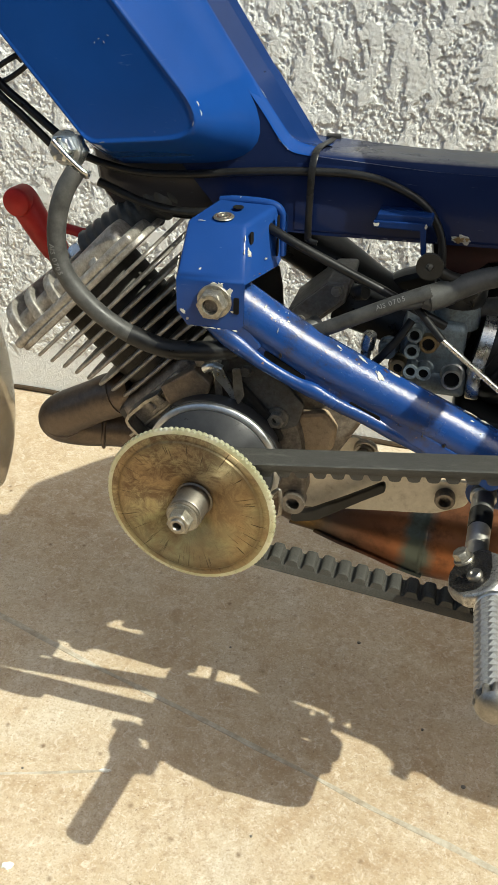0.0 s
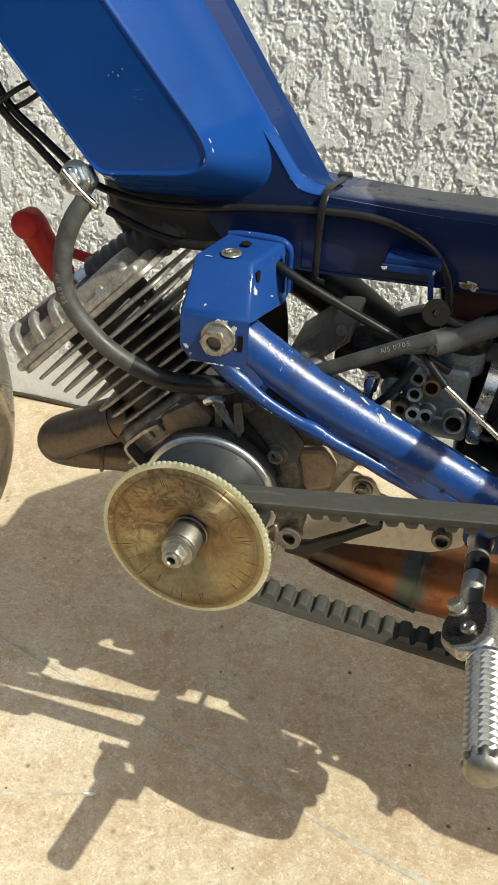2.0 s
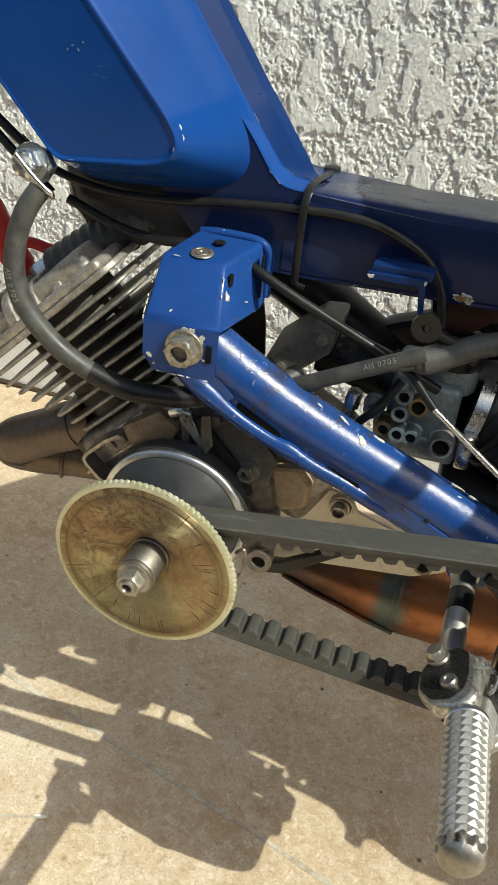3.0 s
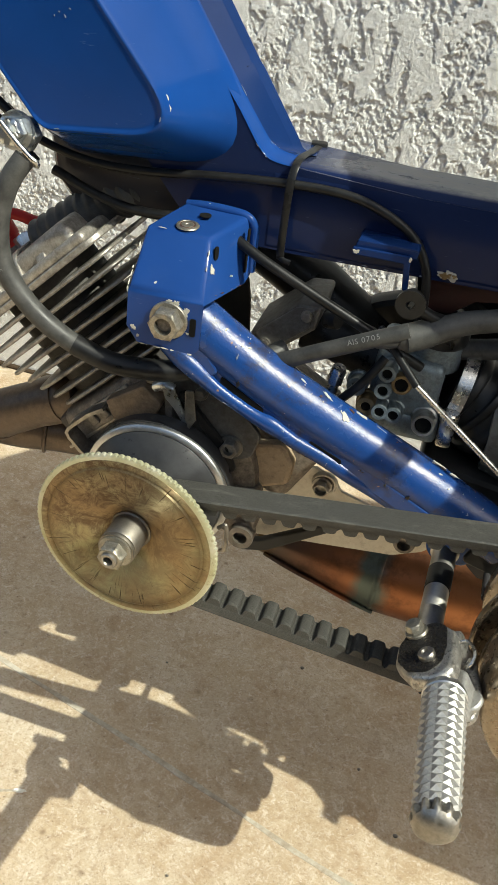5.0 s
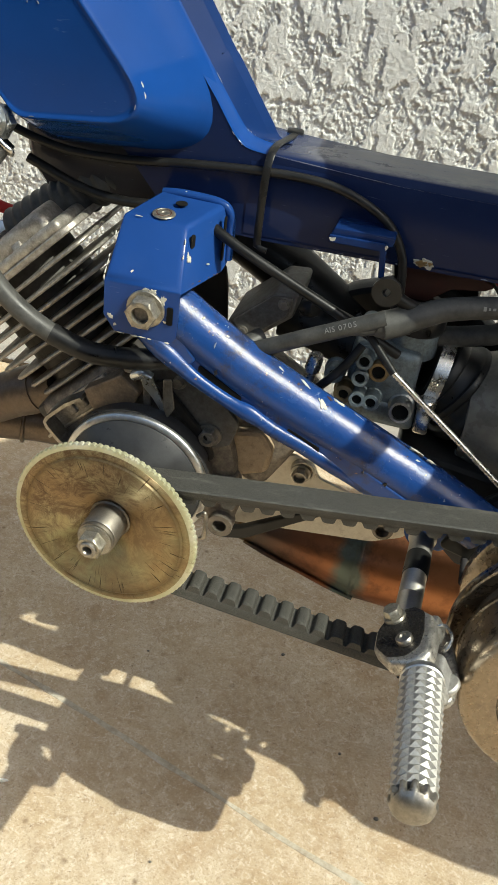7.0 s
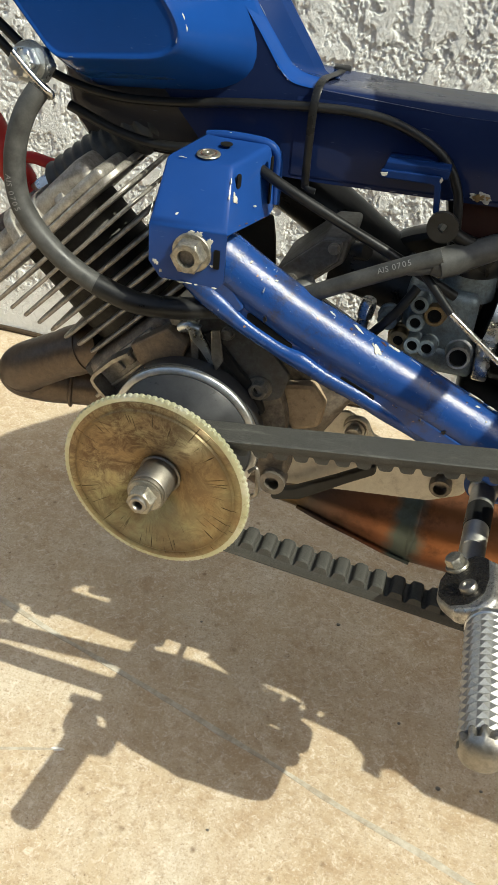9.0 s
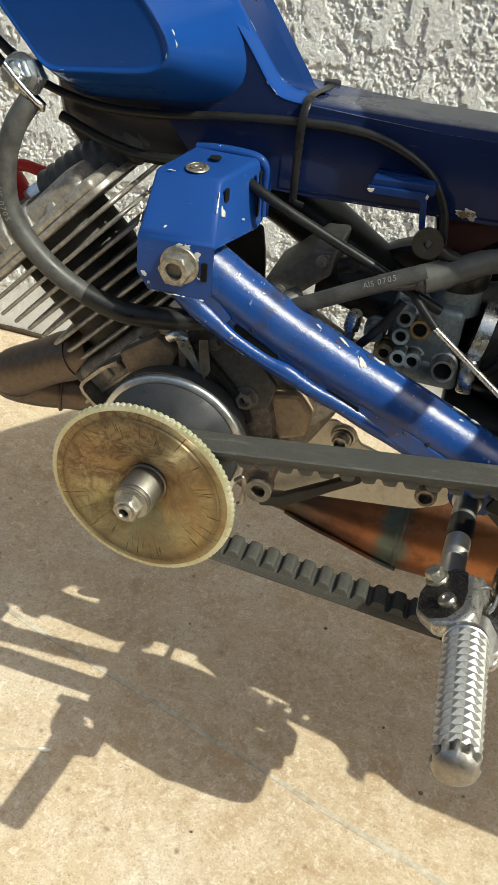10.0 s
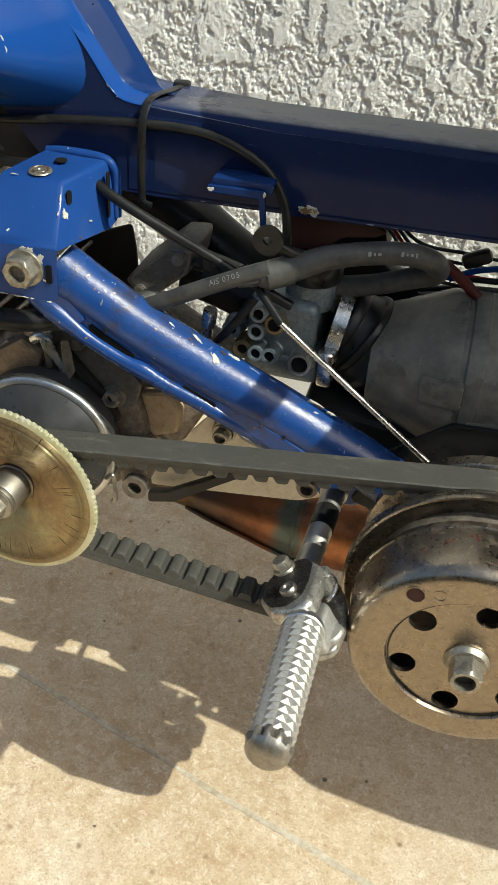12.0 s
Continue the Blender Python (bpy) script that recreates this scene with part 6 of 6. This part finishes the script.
# Plate added to bound the lit patch on the paving with its shadow.
part("shade_plate", slab(rounded([(0.188, 0.2950, 0.004), (0.248, 0.2800, 0.004), (0.300, 0.2850, 0.006), (0.300, 0.3660, 0.01), (0.236, 0.3620, 0.006), (0.206, 0.3380, 0.006)]), 0.0475, 0.0510, 0.0012), PLASTIC, moped, "added black plate that shades the paving behind the cradle tube")
# Stud added to throw a thin shadow bar across that lit patch.
part("stud", pipe([(0.2055, 0.0280, 0.2890), (0.2055, 0.0480, 0.2895)], 0.0024, 12, 1, straight=True), BLACK_PAINT, moped)

# carburettor
carb = part("carburettor", joined(
    block((0.040, 0.050, 0.040), Matrix.Translation((0.1320, 0.0980, 0.3830)), 0.005, 3),
    block((0.044, 0.030, 0.016), Matrix.Translation((0.1340, 0.0860, 0.3620)), 0.004, 3),
    lathe([(0, 0), (0.0150, 0), (0.0150, 0.020), (0.0130, 0.024), (0, 0.024)], along((0.1440, 0.094, 0.3960), (0.1440, 0.094, 0.43)), 32)), CARB, moped, "blue-grey cast carburettor")


def nipple(x, z, y, r, length, mat, bore=0.6, label=""):
    m = along((x, y + length, z - 0.18 * length), (x, y, z))
    ob = part("nipple", lathe([(0, 0), (r * 1.18, 0), (r * 1.18, length * 0.25), (r, length * 0.3), (r, length * 0.94), (r * 0.93, length), (r * bore, length), (r * bore, length * 0.45), (0, length * 0.45)], m, 28), mat, carb, label)
    # Black disc stands in for the darkness down the bore.
    part("bore", lathe([(0, 0), (r * bore * 0.97, 0), (r * bore * 0.97, length * 0.12), (0, length * 0.10)], m @ Matrix.Translation((0, 0, length * 0.75)), 20), VOID, carb)
    return ob


for x, z, r in ((0.1210, 0.3990, 0.0050), (0.1205, 0.3880, 0.0050), (0.1212, 0.3742, 0.0048), (0.1292, 0.3740, 0.0050)):
    nipple(x, z, 0.0600, r, 0.016, CARB)
nipple(0.1468, 0.3722, 0.0600, 0.0066, 0.016, ZINC_DULL, 0.74)
nipple(0.1298, 0.3922, 0.0640, 0.0058, 0.012, BRASS, 0.66, "brass jet plug")
nipple(0.1130, 0.3745, 0.0620, 0.0058, 0.014, BRASS, 0.5, "brass screw")
nipple(0.1050, 0.3835, 0.0660, 0.0056, 0.014, CARB, 0.5)
part("cap", lathe([(0, 0), (0.0160, 0), (0.0165, 0.002), (0.0165, 0.012), (0.0150, 0.014), (0.0105, 0.014), (0.0100, 0.010), (0, 0.010)], along((0.1440, 0.094, 0.4120), (0.1440, 0.092, 0.45)), 40), PLASTIC, carb, "black plastic carburettor cap")
part("reed_block", slab(rounded([(0.036, 0.3950, 0.003), (0.063, 0.4200, 0.004), (0.077, 0.4215, 0.003), (0.0745, 0.4060, 0.003), (0.048, 0.3820, 0.003)]), 0.079, 0.122, 0.002), ALU_DARK, carb, "angular dark inlet casting")
part("lid", slab(rounded([(0.040, 0.3975, 0.002), (0.0625, 0.4185, 0.003), (0.0735, 0.4195, 0.002), (0.0715, 0.4075, 0.002), (0.049, 0.3865, 0.002)]), 0.0765, 0.0790, 0.0008), ALU_DARK, carb)
bolt("screw", (0.0690, 0.0765, 0.4150), (0.0690, -0.1, 0.4250), 0.0050, 0.0018, 0.0034, carb, STEEL_DULL)
bolt("screw", (0.0470, 0.0765, 0.3925), (0.0470, -0.1, 0.4025), 0.0050, 0.0018, 0.0034, carb, STEEL_DULL)
part("elbow", lathe([(0, 0), (0.0046, 0), (0.0050, 0.001), (0.0050, 0.008), (0.0044, 0.009), (0, 0.009)], along((0.0800, 0.0800, 0.4140), (0.0900, 0.0740, 0.4180)), 20), RUBBER, carb)
part("inlet", pipe([(0.066, 0.110, 0.394), (0.09, 0.107, 0.390), (0.115, 0.10, 0.386)], 0.015, 24, 4), RUBBER, carb)
part("adjuster", joined(hex_bm(0.0078, 0.0110, along((0.0930, 0.060, 0.3870), (0.0950, 0.058, 0.4000))), lathe([(0, 0), (0.0034, 0), (0.0030, 0.0015), (0.0034, 0.003), (0.0030, 0.0045), (0.0034, 0.006), (0, 0.006)], along((0.0922, 0.0608, 0.3800), (0.0930, 0.060, 0.3870)), 16)), STEEL, carb, "bright cable adjuster")
part("cable", pipe([(0.096, 0.060, 0.374), (0.104, 0.056, 0.386), (0.112, 0.056, 0.398), (0.118, 0.062, 0.408)], 0.0026, 10, 6), RUBBER, carb)
hose_clamp = part("hose_clamp", lathe([(0.0235, -0.0040), (0.0243, -0.0040), (0.0243, 0.0040), (0.0235, 0.0040)], along((0.1620, 0.1000, 0.3825), (0.2, 0.1010, 0.3760)), 56), STEEL, moped, "bright worm-drive hose clamp")
part("screw_housing", joined(block((0.009, 0.010, 0.017), Matrix.Translation((0.1605, 0.0735, 0.3640)), 0.002), lathe([(0, 0), (0.0055, 0), (0.0055, 0.005), (0.0045, 0.006), (0, 0.006)], along((0.1605, 0.0735, 0.3720), (0.1610, 0.0715, 0.42)), 24)), STEEL, hose_clamp)
CAN_A, CAN_B = (0.1565, 0.1021, 0.3620), (0.30, 0.1055, 0.3655)
airbox = part("air_filter", lathe([(0.0285, 0.0270), (0.0315, 0.0275), (0.0462, 0.0660), (0.0471, 0.0690), (0.0473, 0.0770), (0.0466, 0.0776), (0.0466, 0.0800), (0.0484, 0.0804), (0.0490, 0.0812), (0.0490, 0.0890), (0.0480, 0.0896), (0.0474, 0.1000), (0.0470, 0.20), (0.0, 0.20)], along(CAN_A, CAN_B), 64), BOXPLASTIC, moped, "dusty black plastic air filter canister")
part("bellows", pipe([(0.1570, 0.1020, 0.3830, 0.0215), (0.1620, 0.1022, 0.3818, 0.0222), (0.1640, 0.1023, 0.3811, 0.0246), (0.1665, 0.1023, 0.3802, 0.0250), (0.1685, 0.1024, 0.3793, 0.0236), (0.1715, 0.1024, 0.3778, 0.0244), (0.1735, 0.1025, 0.3766, 0.0272), (0.1760, 0.1025, 0.3750, 0.0276), (0.1780, 0.1026, 0.3737, 0.0258), (0.1815, 0.1026, 0.3712, 0.0270), (0.1840, 0.1027, 0.3692, 0.0300), (0.1870, 0.1028, 0.3665, 0.0305), (0.1900, 0.1029, 0.3640, 0.0290)], 0.025, 48, 5), RUBBER, airbox, "glossy black rubber bellows")
part("ridge", block((0.024, 0.012, 0.014), Matrix.Translation((0.2265, 0.0600, 0.3735)) @ pose(0, 0, 0, 0, -3, -5), 0.002), BOXPLASTIC, airbox)
for z in (0.3590, 0.3500):
    part("ridge", block((0.050, 0.010, 0.0030), Matrix.Translation((0.2680, 0.0580, z)), 0.001), BOXPLASTIC, airbox)
for n, (x, z, w, h) in enumerate([(0.212, 0.398, 0.0006, 0.009), (0.206, 0.392, 0.0005, 0.006), (0.226, 0.404, 0.0006, 0.007), (0.231, 0.369, 0.0040, 0.0008), (0.240, 0.412, 0.0012, 0.0020)]):
    flake("scuff", x, 0.0585 + 4.0 * (z - 0.370) ** 2 / 0.4, z - 0.012, w, h, airbox, 25 * n, 240 + n, (0, -0.9, 0.35), BOXSCUFF)
rod = part("throttle_rod", pipe([(0.1380, 0.0393, 0.4078), (0.2360, 0.0380, 0.3345)], 0.0017, 12, 1, straight=True), STEEL, moped, "thin bright steel rod")
part("sheath", pipe([(0.112, 0.0560, 0.4280), (0.1385, 0.0393, 0.4074)], 0.0023, 12, 1, straight=True), RUBBER, rod)

# black backing added behind the engine and air filter to darken the gaps
part("dark_backing", slab(rounded([(0.085, 0.395, 0.02), (0.150, 0.420, 0.02), (0.205, 0.385, 0.03), (0.45, 0.380, 0.03), (0.45, 0.25, 0.03), (0.205, 0.295, 0.03), (0.110, 0.330, 0.02)]), 0.150, 0.168, 0.005), PLASTIC, moped, "added black backing behind the engine")
part("low_dark_backing", slab(rounded([(0.150, 0.345, 0.006), (0.300, 0.325, 0.006), (0.300, 0.300, 0.006), (0.150, 0.318, 0.006)]), 0.070, 0.150, 0.004), PLASTIC, moped, "added black backing under the air filter")

# under-frame clutter
# The bracket's red is darkened to hold the shade under the frame.
part("red_bracket", slab(rounded([(0.126, 0.456, 0.002), (0.150, 0.455, 0.002), (0.182, 0.4440, 0.002), (0.176, 0.4400, 0.002), (0.158, 0.4370, 0.004), (0.146, 0.4270, 0.004), (0.128, 0.4260, 0.004)]), 0.094, 0.097, 0.001), RUST_SHADE_RED, moped, "red sheet bracket under the frame, darkened for shade")
part("red_lead", pipe([(0.200, 0.100, 0.4340), (0.213, 0.105, 0.4275), (0.225, 0.106, 0.4195), (0.236, 0.105, 0.4110)], 0.0032, 12, 6), DARKRED, moped, "dark red rubber lead")
for n, (a, b, c, mat) in enumerate([((0.190, 0.125, 0.408), (0.220, 0.120, 0.4135), (0.300, 0.120, 0.420), RUBBER), ((0.218, 0.118, 0.4130), (0.240, 0.122, 0.4215), (0.300, 0.125, 0.430), BLUE), ((0.200, 0.130, 0.398), (0.240, 0.128, 0.406), (0.300, 0.128, 0.408), RUBBER)]):
    part("wire", pipe([a, b, c], 0.0018, 10, 6), mat, moped)
for n in range(4):
    y0 = 0.110 + 0.006 * n
    part("wire", pipe([(0.158, y0, 0.4500 - 0.002 * n), (0.180, y0 + 0.003, 0.4385), (0.200, y0, 0.4180 + 0.003 * n), (0.235, y0 + 0.004, 0.4120 + 0.004 * n), (0.30, y0, 0.420)], 0.0011, 8, 6), (RUBBER, RED, RUBBER, PLASTIC)[n], moped)
part("tape_wrap", block((0.017, 0.007, 0.009), Matrix.Translation((0.2310, 0.116, 0.4290)) @ pose(0, 0, 0, 10, -25, 5), 0.003), RUBBER, moped)
part("end_cap", lathe([(0, 0), (0.008, 0), (0.009, 0.003), (0.008, 0.010), (0, 0.012)], toward(0.2460, 0.4600, 0.0790), 28), RUBBER, moped, "black rubber stop on the frame")

# front mudguard tail and wheel at the far left
def mudguard_bm():
    """A chromed half-round shell round the front wheel, ending in a rounded tail."""
    bm = bmesh.new()
    cx, cz, r = -0.4400, 0.2900, 0.2540
    rows_m = []
    for k in range(33):
        ang = radians(-21 + 110 * k / 32)
        tail = (0.55, 0.80, 0.93, 0.99)[k] if k < 4 else 1.0
        row = []
        for j in range(13):
            v = (j / 12 * 2 - 1)
            w = 0.040 * tail
            drop = 0.026 * (abs(v) ** 2.2) * tail
            row.append(bm.verts.new((cx + (r - drop) * math.cos(ang), 0.100 + w * v, cz + (r - drop) * math.sin(ang))))
        rows_m.append(row)
    for p, q in zip(rows_m, rows_m[1:]):
        for j in range(12):
            bm.faces.new((p[j], p[j + 1], q[j + 1], q[j]))
    bmesh.ops.solidify(bm, geom=bm.faces[:], thickness=0.0015)
    return bm


part("mudguard", mudguard_bm(), CHROME, moped, "dusty chromed front mudguard tail", 50)
tyre_prof = [(0.205 + 0.027 * math.cos(a) * (1.0 if math.cos(a) > 0 else 0.5), 0.027 * math.sin(a)) for a in (2 * math.pi * k / 16 for k in range(17))]
wheel = part("front_wheel", lathe(tyre_prof, toward(-0.4800, 0.2320, 0.100), 80), RUBBER, moped, "black front tyre")

# ---- loose bits on the paving ----
rng = random.Random(4)
for x, y, s in ((0.224 * 0.93, 0.064 * 0.93, 0.0022), (0.259 * 0.93, 0.073 * 0.93, 0.0016), (0.10, 0.20, 0.002), (-0.02, 0.16, 0.0014), (0.17, 0.11, 0.0015), (-0.15, -0.02, 0.0012), (0.05, -0.03, 0.0012)):
    bm = bmesh.new()
    bmesh.ops.create_icosphere(bm, subdivisions=2, radius=1.0)
    for v in bm.verts:
        v.co = Vector((v.co.x * s * rng.uniform(0.8, 1.1), v.co.y * s * rng.uniform(0.7, 1.0), v.co.z * s * 0.6))
    pebble = part("pebble", bm, CASE, None)
    pebble.location = (x, y, s * 0.4)
    tagged(pebble, "tiny dark bit of grit on the paving", "grit", "grit on the paving")

for x, y, w, h, turn, seed in ((-0.121, -0.1025, 0.006, 0.0035, 20, 5), (-0.083, -0.004, 0.006, 0.0016, 15, 6)):
    part("splash", smear(x, y, w, h, turn, seed), SPLASH, ground, "dried pale splash")
